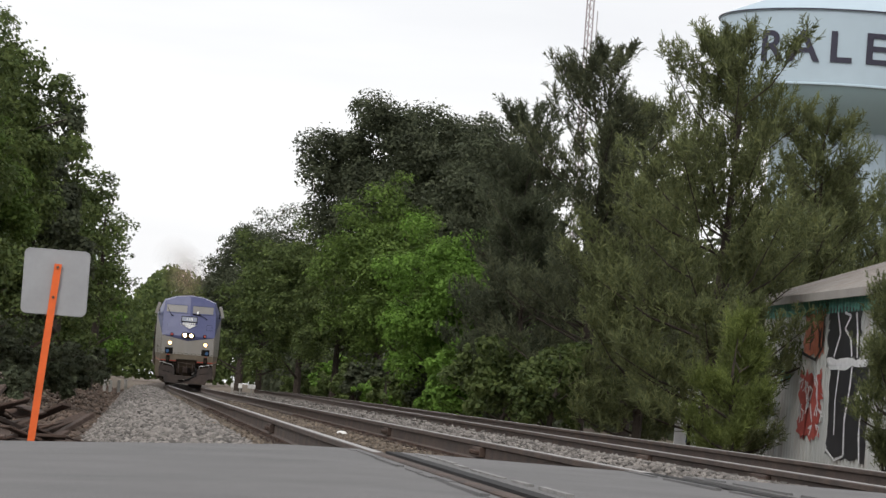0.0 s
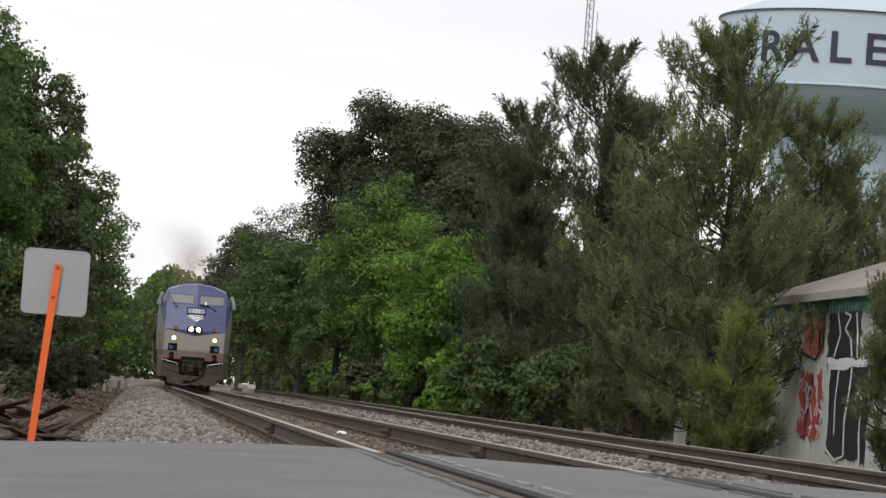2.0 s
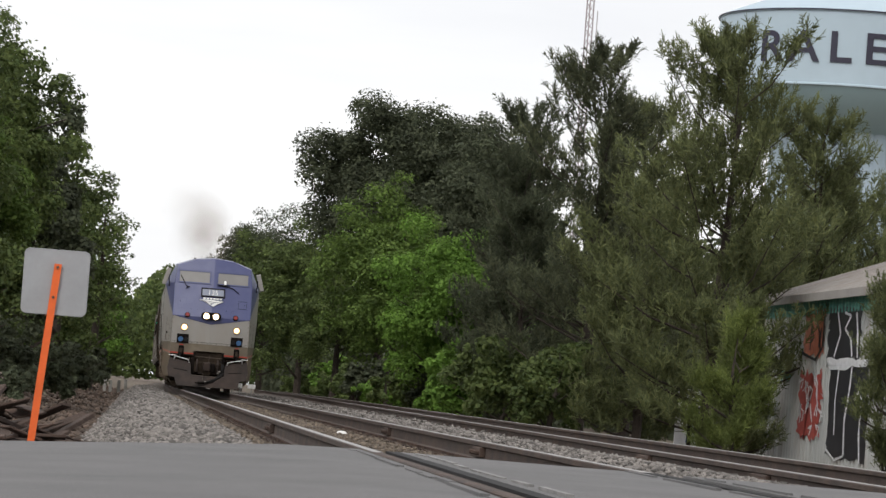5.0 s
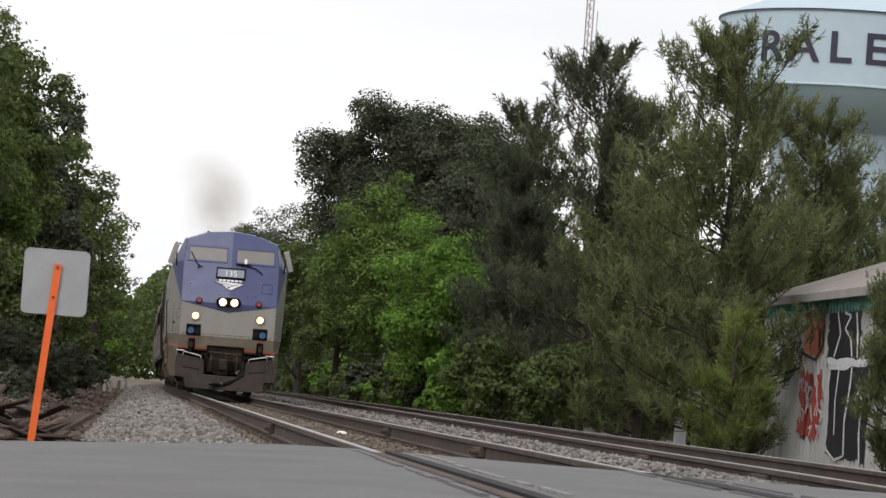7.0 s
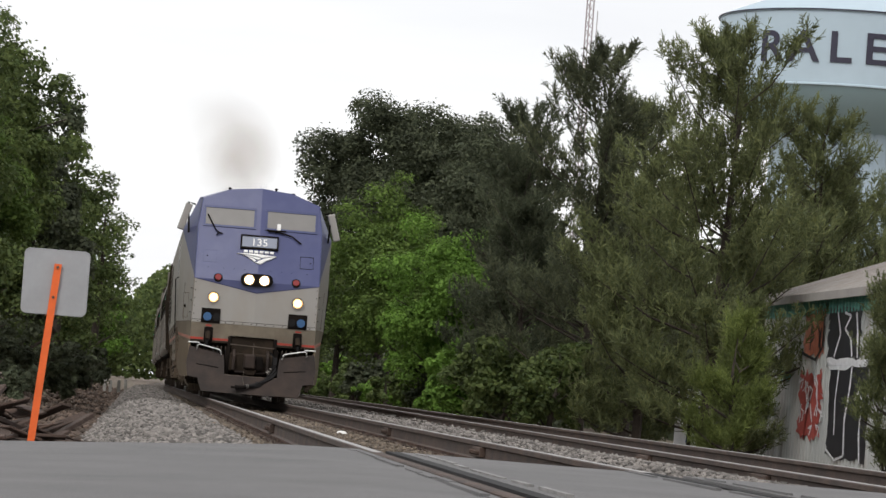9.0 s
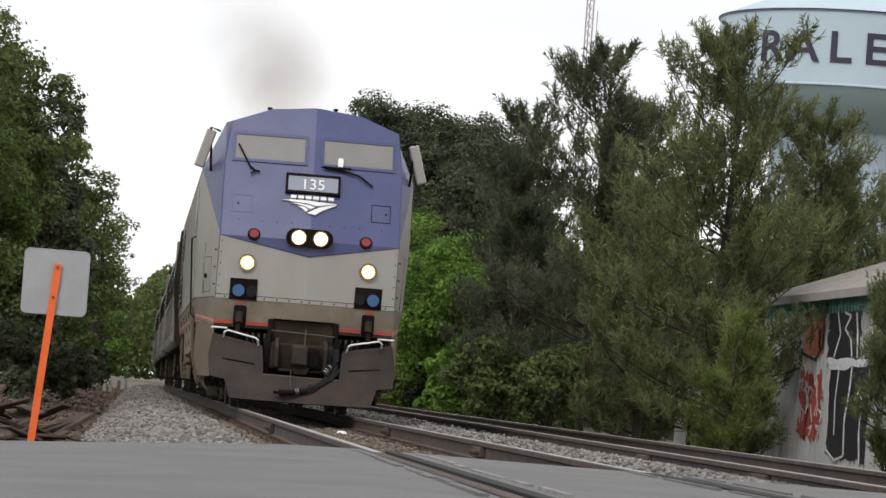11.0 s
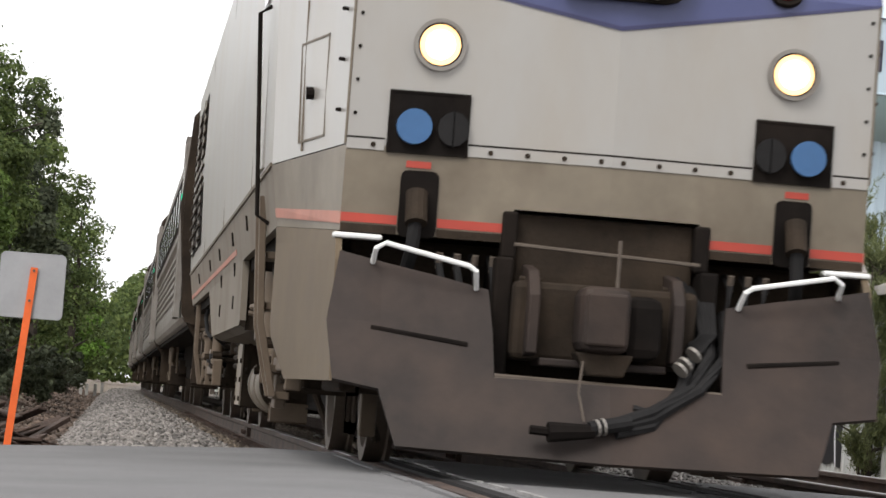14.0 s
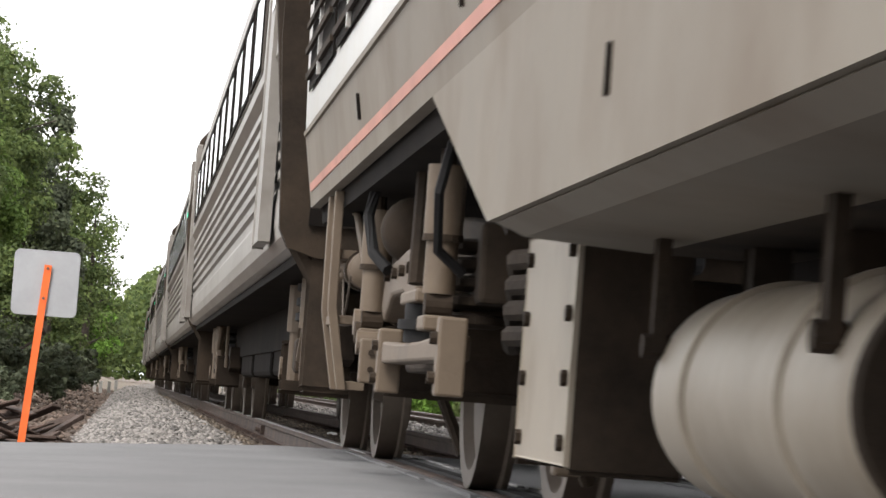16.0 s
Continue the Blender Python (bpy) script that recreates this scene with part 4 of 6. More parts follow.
build_ground()
build_road()
main_track = build_track(bend, "main line track with rusty rails and timber sleepers in pale ballast", FAR_ALL, 95, 31)
siding = build_track(bend2, "siding track with rusty rails and timber sleepers in pale ballast", [y for y in FAR_ALL if y <= 215], 80, 32, 215)
for tr, side_, spots_ in ((main_track, bend, ((0.754, 28.0), (-0.754, 33.5), (0.754, 38.3))), (siding, bend2, ((-0.754, 31.0), (-0.754, 24.5)))):
    for sx, jy in spots_:
        joint_bar(tr, side_(jy) + sx, jy)
build_gravel()
build_water_tower()
build_mast()
build_shed()
build_sign()
build_debris()
build_trees()


# ---- the train ----
def yface(x, z):
    """Depth of the locomotive's front: upright below, raked back above, with a faint centre crease."""
    return max(0.0, z - 2.28) * 0.5 - 0.10 * (1 - abs(x) / 1.19)


def on_face(x, z, off=0.0):
    n = Vector((0, -1, 0.5)).normalized() if z > 2.29 else Vector((0, -1, 0))
    return Vector((x, yface(x, z), z)) + n * off


def face_plate(pts, off, thick):
    """A plate that lies on the front: outline (x, z), its lift and thickness."""
    bm = bmesh.new()
    A = [bm.verts.new(on_face(x, z, off)) for x, z in pts]
    B = [bm.verts.new(on_face(x, z, off - thick)) for x, z in pts]
    bm.faces.new(A), bm.faces.new(B)
    for i in range(len(pts)):
        j = (i + 1) % len(pts)
        bm.faces.new((A[i], A[j], B[j], B[i]))
    bmesh.ops.triangulate(bm, faces=[f for f in bm.faces if len(f.verts) > 4])
    return bm


def rect(x0, x1, z0, z1, r=0.0):
    if not r:
        return [(x0, z0), (x1, z0), (x1, z1), (x0, z1)]
    out = []
    for cx, cz, a0 in ((x1 - r, z1 - r, 0), (x0 + r, z1 - r, 90), (x0 + r, z0 + r, 180), (x1 - r, z0 + r, 270)):
        out += [(cx + r * math.cos(radians(a0 + k * 30)), cz + r * math.sin(radians(a0 + k * 30))) for k in range(4)]
    return out


def frame_plate(x0, x1, z0, z1, w, off, thick, r=0.03):
    """A hollow frame on the front."""
    bm = bmesh.new()
    for a in ((x0, x1, z0, z0 + w), (x0, x1, z1 - w, z1), (x0, x0 + w, z0 + w, z1 - w), (x1 - w, x1, z0 + w, z1 - w)):
        q = face_plate(rect(*a), off, thick)
        me = bpy.data.meshes.new("tmp")
        q.to_mesh(me)
        q.free()
        bm.from_mesh(me)
        bpy.data.meshes.remove(me)
    return bm


def disc(x, z, r, off, depth, seg=20, tilt=None):
    n = Vector((0, -1, 0.5)).normalized() if (z > 2.29 if tilt is None else tilt) else Vector((0, -1, 0))
    c = Vector((x, yface(x, z), z))
    return tb(c + n * (off - depth), c + n * off, r, seg=seg)


def wheelset(parent, y, r=0.5, gauge=0.75):
    bm = tb((-gauge, y, r), (gauge, y, r), 0.085, seg=10)
    ax = part("axle", bm, TRUCK, parent)
    for s in (-1, 1):
        w = bmesh.new()
        m = Matrix.Translation((s * gauge, y, r)) @ Matrix.Rotation(s * math.pi / 2, 4, "Y")
        lathe(w, [(0.1, 0.07), (0.14, 0.09), (0.16, 0.03), (r - 0.09, 0.02), (r - 0.07, 0.06), (r, 0.065), (r, -0.035), (r + 0.028, -0.045), (r + 0.028, -0.07), (r - 0.07, -0.075), (0.16, -0.04), (0.1, -0.07)], m, 32)
        part("wheel", w, WHEEL, ax, "steel wheel with bright tread", True)


def sheet(f, n=10):
    """A curved sheet: f maps two shares from 0 to 1 to a point."""
    bm = bmesh.new()
    g = [[bm.verts.new(f(i / n, j / n)) for j in range(n + 1)] for i in range(n + 1)]
    for i in range(n):
        for j in range(n):
            bm.faces.new((g[i][j], g[i + 1][j], g[i + 1][j + 1], g[i][j + 1]))
    return bm


def side_gear(tr, q, dampers, beam, rear):
    """Dusty suspension and brake gear hung outside one side of a wheel truck."""
    def bq(x0, x1, y0, y1, z0, z1, bev=0.008):
        return bx(min(q * x0, q * x1), max(q * x0, q * x1), y0, y1, z0, z1, bev)
    for y in dampers:
        bm = tb((q * 1.25, y, 0.64), (q * 1.25, y, 0.82), 0.048, seg=16)
        tube(bm, (q * 1.25, y, 0.80), (q * 1.25, y, 1.02), 0.058, seg=16)
        d = part("damper", bm, TANK, tr, "dusty cylindrical damper", True)
        part("damper_collar", tb((q * 1.25, y, 0.795), (q * 1.25, y, 0.815), 0.061, seg=16), TRUCK, d)
        part("damper_rod", tb((q * 1.25, y, 1.02), (q * 1.25, y, 1.13), 0.024, seg=8), TRUCK, d)
        part("damper_eye", tb((q * 1.21, y, 0.61), (q * 1.29, y, 0.61), 0.042, seg=14), TRUCK, d)
        part("damper_foot", bq(1.20, 1.30, y - 0.11, y + 0.11, 0.53, 0.575), TANK, d)
    y0, y1 = beam
    yc = (y0 + y1) / 2
    part("bolster_beam", prism(bmesh.new(), [(y0, 0.44), (y1, 0.44), (y1, 0.515), (yc + 0.35, 0.50), (yc - 0.35, 0.50), (y0, 0.515)], "x", q * 1.20, q * 1.29, 0.01), TANK, tr, "dusty pale bolster beam")
    for y in (y0 - 0.06, y1 + 0.06):
        lk = part("swing_link", bq(1.22, 1.30, y - 0.045, y + 0.045, 0.34, 0.56), TANK, tr, "dusty pinned hanger link")
        for z in (0.39, 0.50):
            part("pin", tb((q * 1.295, y, z), (q * 1.32, y, z), 0.018, seg=8), TRUCK, lk)
    part("rubber_stop", tube(tb((q * 1.22, yc, 0.50), (q * 1.22, yc, 0.62), 0.085, seg=16), (q * 1.22, yc, 0.54), (q * 1.22, yc, 0.57), 0.105, seg=16), RUBBER, tr, "black rubber stop", True)
    part("spring_seat", bq(1.14, 1.30, yc - 0.28, yc + 0.28, 0.62, 0.66), TANK, tr)
    g0 = 15.95 if rear else 2.05
    cast = part("casting", prism(bmesh.new(), [(g0, 0.80), (g0 + 0.45, 0.84), (g0 + 1.35, 0.80), (g0 + 1.5, 0.66), (g0 + 1.35, 0.60), (g0 + 1.05, 0.69), (g0 + 0.5, 0.69), (g0 + 0.2, 0.58), (g0, 0.62)], "x", q * 1.12, q * 1.22, 0.015), TANK, tr, "dusty bolted suspension casting")
    for k in range(4):
        part("bolt", tb((q * 1.215, g0 + 0.2 + k * 0.32, 0.765), (q * 1.24, g0 + 0.2 + k * 0.32, 0.765), 0.02, seg=6), TRUCK, cast)
    bm = bmesh.new()
    bmesh.ops.create_uvsphere(bm, u_segments=18, v_segments=12, radius=0.12, matrix=Matrix.Translation((q * 1.17, g0 + 0.85, 0.92)))
    part("air_bellows", bm, TRUCK, tr, "dusty rounded air chamber", True)
    part("upright_rod", tb((q * 1.23, yc + 0.55, 0.70), (q * 1.22, yc + 0.62, 1.14), 0.03, seg=8), TRUCK, tr)
    part("hose", pipe(bmesh.new(), [(q * 1.28, g0 + 1.2, 1.14), (q * 1.31, g0 + 1.22, 0.98), (q * 1.29, g0 + 1.1, 0.84), (q * 1.24, g0 + 1.0, 0.78)], 0.022, 8), RUBBER, tr, "black air hose")
    part("hose", pipe(bmesh.new(), [(q * 1.26, y0 + 0.2, 1.13), (q * 1.30, y0 + 0.22, 0.92), (q * 1.28, y0 + 0.35, 0.76), (q * 1.2, y0 + 0.4, 0.70)], 0.016, 6), RUBBER, tr)
    # brake cylinder, its valve, safety chain and slanting rod
    b0 = 18.1 if rear else 5.35
    bm = lathe(bmesh.new(), [(0.02, 0), (0.055, 0.01), (0.065, 0.04), (0.065, 0.10), (0.082, 0.11), (0.082, 0.15), (0.076, 0.16), (0.076, 0.36), (0.05, 0.38), (0.02, 0.39)], Matrix.Translation((q * 1.23, b0 + 0.4, 0.82)) @ Matrix.Rotation(math.pi / 2, 4, "X"), 24)
    cy = part("brake_cylinder", bm, TANK, tr, "dusty ribbed brake cylinder", True)
    part("clamp", ring_bm(0.077, 0.086, 0.03, Matrix.Translation((q * 1.23, b0 + 0.2, 0.82)) @ Matrix.Rotation(math.pi / 2, 4, "X"), 20), TRUCK, cy)
    part("valve", tube(tube(tb((q * 1.28, b0 + 0.45, 0.84), (q * 1.32, b0 + 0.58, 0.84), 0.02, seg=8), (q * 1.30, b0 + 0.5, 0.80), (q * 1.30, b0 + 0.5, 0.88), 0.014, seg=6), (q * 1.27, b0 + 0.56, 0.80), (q * 1.34, b0 + 0.56, 0.80), 0.016, seg=8), TANK, cy)
    links = [(q * 1.30, b0 + 0.45 - 0.45 * u, 0.79 - 0.17 * math.sin(math.pi * u) * (1.0 if u < 0.5 else 0.85)) for u in [i / 12 for i in range(13)]]
    part("safety_chain", pipe(bmesh.new(), links, 0.005, 5), WHEEL, cy, "thin hanging safety chain")
    rod = part("slanting_rod", tb((q * 1.25, b0 + 0.75, 1.12), (q * 1.25, b0 - 0.05, 0.86), 0.02, seg=10), TANK, tr, "dusty slanting rod")
    part("rod_cap", tb((q * 1.25, b0 + 0.82, 1.145), (q * 1.25, b0 + 0.66, 1.09), 0.034, seg=12), TANKP, rod)
    part("bracket", bq(1.08, 1.2, b0 + 0.5, b0 + 0.62, 0.92, 1.10), TRUCK, tr)
    # slack adjuster and linkage under the large damper
    for k, (dy, z, r) in enumerate(((0.12, 0.60, 0.05), (0.02, 0.56, 0.04), (-0.12, 0.52, 0.045))):
        part("linkage", tb((q * 1.17, dampers[0] + dy, z), (q * 1.31, dampers[0] + dy, z), r, seg=12), TANK if k != 1 else TRUCK, tr)
    pl = part("guide_plate", bq(1.24, 1.32, dampers[0] - 0.52, dampers[0] - 0.47, 0.37, 0.53), TANK, tr, "dusty bolted guide plate")
    for z in (0.42, 0.48):
        part("bolt", tb((q * 1.28, dampers[0] - 0.53, z), (q * 1.28, dampers[0] - 0.51, z), 0.012, seg=6), TRUCK, pl)
    part("brake_hanger", prism(bmesh.new(), [(yc - 0.9, 0.36), (yc - 0.72, 0.36), (yc - 0.80, 0.14), (yc - 0.88, 0.14)], "x", q * 0.84, q * 0.92, 0.01), TANK, tr, "dusty brake shoe hanger")


def loco_truck(parent, yc, wb=2.8, rear=False):
    t = bmesh.new()
    for s in (-1, 1):
        poly = [(yc - wb / 2 - 0.55, 0.62), (yc - wb / 2 - 0.5, 0.86), (yc - 0.9, 0.92), (yc - 0.55, 0.72), (yc + 0.55, 0.72), (yc + 0.9, 0.92), (yc + wb / 2 + 0.5, 0.90), (yc + wb / 2 + 0.55, 0.74), (yc + wb / 2 - 0.4, 0.62), (yc + 0.6, 0.42), (yc - 0.6, 0.42), (yc - wb / 2 + 0.4, 0.6)]
        prism(t, poly, "x", s * 0.98, s * 1.14, 0.015)
    box(t, -0.98, 0.98, yc - 0.35, yc + 0.35, 0.5, 0.8, 0.03)
    tr = part("truck", t, TRUCK, parent, "dusty cast steel wheel truck")
    for e in (-1, 1):
        y = yc + e * wb / 2
        wheelset(tr, y)
        for s in (-1, 1):
            part("journal_box", bx(s * 0.96, s * 1.12, y - 0.15, y + 0.15, 0.36, 0.64, 0.03), TRUCK, tr)
            part("journal_cap", tb((s * 1.11, y, 0.5), (s * 1.15, y, 0.5), 0.075, seg=16), TRUCK, tr)
            for dy in (-0.30, 0.30):
                sp = bmesh.new()
                for k in range(5):
                    lathe(sp, [(0.07, 0), (0.105, 0.012), (0.105, 0.035), (0.07, 0.045)], Matrix.Translation((s * 1.13, y + dy, 0.55 + k * 0.055)), 12)
                part("coil_spring", sp, TRUCK, tr)
            part("sand_pipe", pipe(bmesh.new(), [(s * 0.9, y + e * 0.65, 0.95), (s * 0.9, y + e * 0.66, 0.4), (s * 0.78, y + e * 0.55, 0.12)], 0.025), TRUCK, tr)
    for s in (-1, 1):
        side_gear(tr, s, (17.45, 14.75) if rear else (4.62, 2.05), (14.2, 16.3) if rear else (1.7, 3.2), rear)
    return tr


def build_locomotive():
    L = thing("locomotive", "blue and silver diesel passenger locomotive with lit headlights", "locomotive")
    Fr = [(1.19, 1.07), (1.19, 1.46), (1.19, 2.28), (1.19, 3.3), (1.12, 3.86), (0.6, 4.06), (0.0, 4.12)]
    Sr = [(1.38, 1.07, 1.8), (1.38, 1.46, 1.8), (1.38, 2.28, 1.75), (1.38, 3.25, 1.9), (1.18, 3.92, 2.0), (0.62, 4.12, 1.9), (0.0, 4.18, 1.8)]
    EB = 19.9
    def ring(bm, pts):
        right = [bm.verts.new(p) for p in pts]
        left = [bm.verts.new((-p[0], p[1], p[2])) if p[0] > 0 else right[-1] for p in pts]
        return right, left
    F3 = [(x, max(yface(x, z), 0) if x > 0.01 else yface(0, z), z) for x, z in Fr]
    S3 = [(x, y, z) for x, z, y in Sr]
    # body shell: lower chamfers, sides, roof, rear
    bm = bmesh.new()
    f, s = ring(bm, F3), ring(bm, S3)
    b = ring(bm, [(x, EB, z) for x, z, y in Sr])
    for q in (0, 1):
        for i in range(6):
            if i == 2:
                bm.faces.new((f[q][2], s[q][3], s[q][2]))
            elif i == 1:
                bm.faces.new((f[q][1], f[q][2], s[q][2], s[q][1]))
            if i == 0:
                continue
            bm.faces.new((s[q][i], s[q][i + 1], b[q][i + 1], b[q][i]))
    bm.faces.new(b[0][1:] + b[1][1:-1][::-1])
    part("body", bm, SILVER, L, "silver-grey painted body shell")
    # dusty lower band with skirt
    for q in (-1, 1):
        bm = bmesh.new()
        low = [(1.8, 1.15), (6.3, 1.14), (6.25, 0.76), (6.32, 0.73), (12.25, 0.73), (13.87, 1.14), (EB, 1.14), (EB, 1.455), (1.8, 1.455)]
        prism(bm, low, "x", q * 1.34, q * 1.38)
        band = part("lower_side", bm, DIRTY, L, "dusty beige lower side skirt")
        bm = bmesh.new()
        prism(bm, [(q * 1.365, 0.726), (q * 1.30, 0.70), (q * 1.02, 0.685), (q * 1.02, 0.72), (q * 1.34, 0.76)], "y", 6.34, 12.2)
        part("skirt_return", bm, DIRTY, band, "dusty underside turned in below the skirt")
        part("belly_plate", bx(min(q * 0.70, q * 1.018), max(q * 0.70, q * 1.018), 6.34, 12.2, 0.685, 0.71), TRUCK, band)
        # skirt ends darker than the skirt: their shadow band is put into colour
        part("skirt_end", bx(min(q * 0.72, q * 1.34), max(q * 0.72, q * 1.34), 6.30, 6.34, 0.70, 1.14), TRUCK, band)
        bm = bmesh.new()
        prism(bm, [(12.2, 0.70), (13.84, 1.13), (13.84, 1.16), (12.16, 0.74)], "x", q * 0.80, q * 1.34)
        part("skirt_end", bm, TRUCK, band)
        for y in (5.2, 7.6, 10.4, 12.9, 16.5):
            for z in ((1.32, 1.12, 0.9) if 6.8 < y < 12 else (1.32,)):
                part("latch", bx(q * 1.38, q * 1.392, y - 0.008, y + 0.008, z - 0.045, z + 0.045), BLACK, band)
        st = part("side_stripe", bx(q * 1.3805, q * 1.3835, 7.2, EB - 0.1, 1.205, 1.24), REDFADE, band, "faded red stripe")
        ch = sheet(lambda u, w: (q * (1.19 + 0.19 * u), 1.8 * u, 1.07 + 0.08 * u + (0.385 - 0.08 * u) * w))
        part("corner_panel", ch, GRIMY, L, "dusty beige corner panel").modifiers.new("thick", "SOLIDIFY").thickness = 0.02
        ch = bmesh.new()
        va = [ch.verts.new(p) for p in ((q * 1.1915, -0.003, 1.10), (q * 1.3815, 1.797, 1.195), (q * 1.3815, 1.797, 1.24), (q * 1.1915, -0.003, 1.155))]
        ch.faces.new(va)
        o = part("corner_stripe", ch, REDFADE, L, "faded red stripe")
        so = o.modifiers.new("thick", "SOLIDIFY")
        so.thickness, so.offset = 0.004, 0
        # lower nose side panel
        def nose_point(u, w):
            z = 0.395 + 0.67 * w
            ya, yb = float(np.interp(z, [0.395, 0.66, 0.965, 1.065], [-0.42, -0.275, -0.14, 0.0])), float(np.interp(z, [0.395, 0.62, 1.065], [1.15, 1.72, 1.72]))
            xa, xb = float(np.interp(z, [0.395, 0.66, 0.965, 1.065], [1.196, 1.195, 1.194, 1.193])), 1.195 + 0.105 * yb
            return q * (xa + (xb - xa) * u), ya + (yb - ya) * u, z + 0.08 * u * max(0.0, w - 0.4) / 0.6
        ch = sheet(nose_point)
        o = part("nose_side_panel", ch, SOOTY, L, "dusty beige lower nose panel")
        so = o.modifiers.new("thick", "SOLIDIFY")
        so.thickness, so.offset = 0.03, 0
        # side grilles, doors, seams
        for y0, y1, z0, z1 in ((15.9, 17.6, 1.62, 3.0), (17.75, 19.5, 1.62, 3.0)):
            g = part("side_grille", bx(q * 1.381, q * 1.386, y0, y1, z0, z1), BLACK, L, "dark side grille")
            for k in range(12):
                part("slat", bx(q * 1.384, q * 1.398, y0, y1, z0 + 0.05 + k * 0.11, z0 + 0.075 + k * 0.11), TRUCK, g)
            part("grille_frame", bx(q * 1.382, q * 1.402, (y0 + y1) / 2 - 0.02, (y0 + y1) / 2 + 0.02, z0, z1), SILVER, g)
        dr = part("cab_door", bx(q * 1.381, q * 1.389, 2.75, 3.45, 1.5, 3.2, 0.003), SILVER, L, "silver cab side door")
        part("door_window", bx(q * 1.389, q * 1.394, 2.88, 3.32, 2.4, 3.05), DARKGLASS, dr)
        for y in (2.62,):
            part("grab_rail", pipe(bmesh.new(), [(q * 1.38, y, 1.2), (q * 1.44, y, 1.24), (q * 1.44, y, 2.3), (q * 1.38, y, 2.34)], 0.012), BLACK, L)
        for y in (4.4, 9.4, 14.6):
            part("panel_seam", bx(q * 1.380, q * 1.3835, y - 0.012, y + 0.012, 1.47, 3.2), DIRTY, L)
        part("side_trim", bx(q * 1.38, q * 1.39, 1.85, EB - 0.05, 1.45, 1.47), DIRTY, L)
        # climbing ladder by the front truck
        lr = None
        for y in (2.92, 3.36):
            st_ = prism(bmesh.new(), [(q * 1.37, 1.36), (q * 1.405, 1.36), (q * 1.405, 0.68), (q * 1.315, 0.30), (q * 1.28, 0.30), (q * 1.37, 0.69)], "y", y - 0.035, y + 0.035, 0.004)
            lr = part("ladder", st_, TANK, L, "dusty flat steel side step rail")
        for z, x in ((0.31, 1.295), (0.45, 1.325), (0.78, 1.385), (1.05, 1.385)):
            part("rung", bx(min(q * (x - 0.09), q * x), max(q * (x - 0.09), q * x), 2.92, 3.36, z - 0.02, z + 0.02, 0.004), TANK, lr)
        part("step_hanger", bx(min(q * 1.22, q * 1.28), max(q * 1.22, q * 1.28), 2.98, 3.30, 0.24, 0.42, 0.01), TANK, lr)
        for y in (18.3, 18.72):
            st_ = prism(bmesh.new(), [(q * 1.335, 1.13), (q * 1.37, 1.13), (q * 1.37, 0.66), (q * 1.31, 0.34), (q * 1.275, 0.34), (q * 1.335, 0.67)], "y", y - 0.03, y + 0.03, 0.004)
            lr = part("ladder", st_, TANK, L, "dusty flat steel side step rail")
        for z, x in ((0.36, 1.29), (0.62, 1.35), (0.88, 1.35)):
            part("rung", bx(min(q * (x - 0.09), q * x), max(q * (x - 0.09), q * x), 18.3, 18.72, z - 0.018, z + 0.018, 0.004), TANK, lr)
        # underfloor tanks and boxes
        cyl = bmesh.new()
        m = Matrix.Translation((q * 0.87, 9.75, 0.38)) @ Matrix.Rotation(-math.pi / 2, 4, "X") @ Matrix.Diagonal((0.83, 0.83, 1, 1))
        lathe(cyl, [(0.02, 0.02), (0.22, 0.025), (0.25, 0.05), (0.262, 0.09), (0.262, 0.5), (0.276, 0.505), (0.276, 0.55), (0.262, 0.555), (0.262, 1.45), (0.276, 1.455), (0.276, 1.5), (0.262, 1.505), (0.262, 1.85), (0.25, 1.9), (0.22, 1.93), (0.02, 1.94)], m, 56)
        ar = part("air_reservoir", cyl, TANKP, L, "dusty cylindrical air tank", True)
        cap = bmesh.new()
        lathe(cap, [(0.004, 0.0), (0.235, 0.004), (0.247, 0.02), (0.242, 0.045), (0.2, 0.05)], m, 48)
        part("end_cap", cap, TRUCK, ar, "rust-dark domed end", True)
        part("drain_cock", tb((q * 0.87, 9.75, 0.30), (q * 0.87, 9.66, 0.28), 0.018, seg=6), RUST, ar)
        for k, (za, zb_) in enumerate(((0.42, 0.62), (0.50, 0.70))):
            part("air_pipe", pipe(bmesh.new(), [(q * 0.80, 9.5 - k * 0.4, za), (q * 0.80, 9.2 - k * 0.4, za + 0.02), (q * 0.78, 8.6, zb_ - 0.02), (q * 0.78, 7.4, zb_)], 0.022, 6), TRUCK, L)
        for y in (9.9, 10.75, 11.6):
            part("hanger", bx(q * 0.84, q * 0.90, y - 0.06, y + 0.06, 0.5, 0.85, 0.01), TRUCK, ar)
            if y == 10.75:
                continue
            part("strap", bx(q * 1.075, q * 1.095, y - 0.03, y + 0.03, 0.46, 0.85, 0.004), TRUCK, ar)
            part("strap_bolt", tb((q * 1.06, y, 0.47), (q * 1.115, y, 0.47), 0.026, seg=8), TRUCK, ar)
        part("tool_box", bx(q * 0.76, q * 1.0, 9.05, 9.4, 0.12, 0.24, 0.012), TANK, L, "pale steel equipment box")
        part("fuel_tank", bx(q * 0.1, q * 0.72, 6.6, 12.2, 0.22, 0.74, 0.05), BLACK, L)
        # dark end and pale side cover: shade and light put into the colours
        eb = part("equipment_box", bx(q * 0.84, q * 1.08, 12.75, 13.8, 0.19, 0.78, 0.012), TRUCK, L, "dusty underfloor equipment box, its end shade put into dark colour")
        part("cover", bx(q * 1.083, q * 1.10, 12.757, 13.793, 0.197, 0.773, 0.005), TANKP, eb, "bolted cover, the light on this side painted pale")
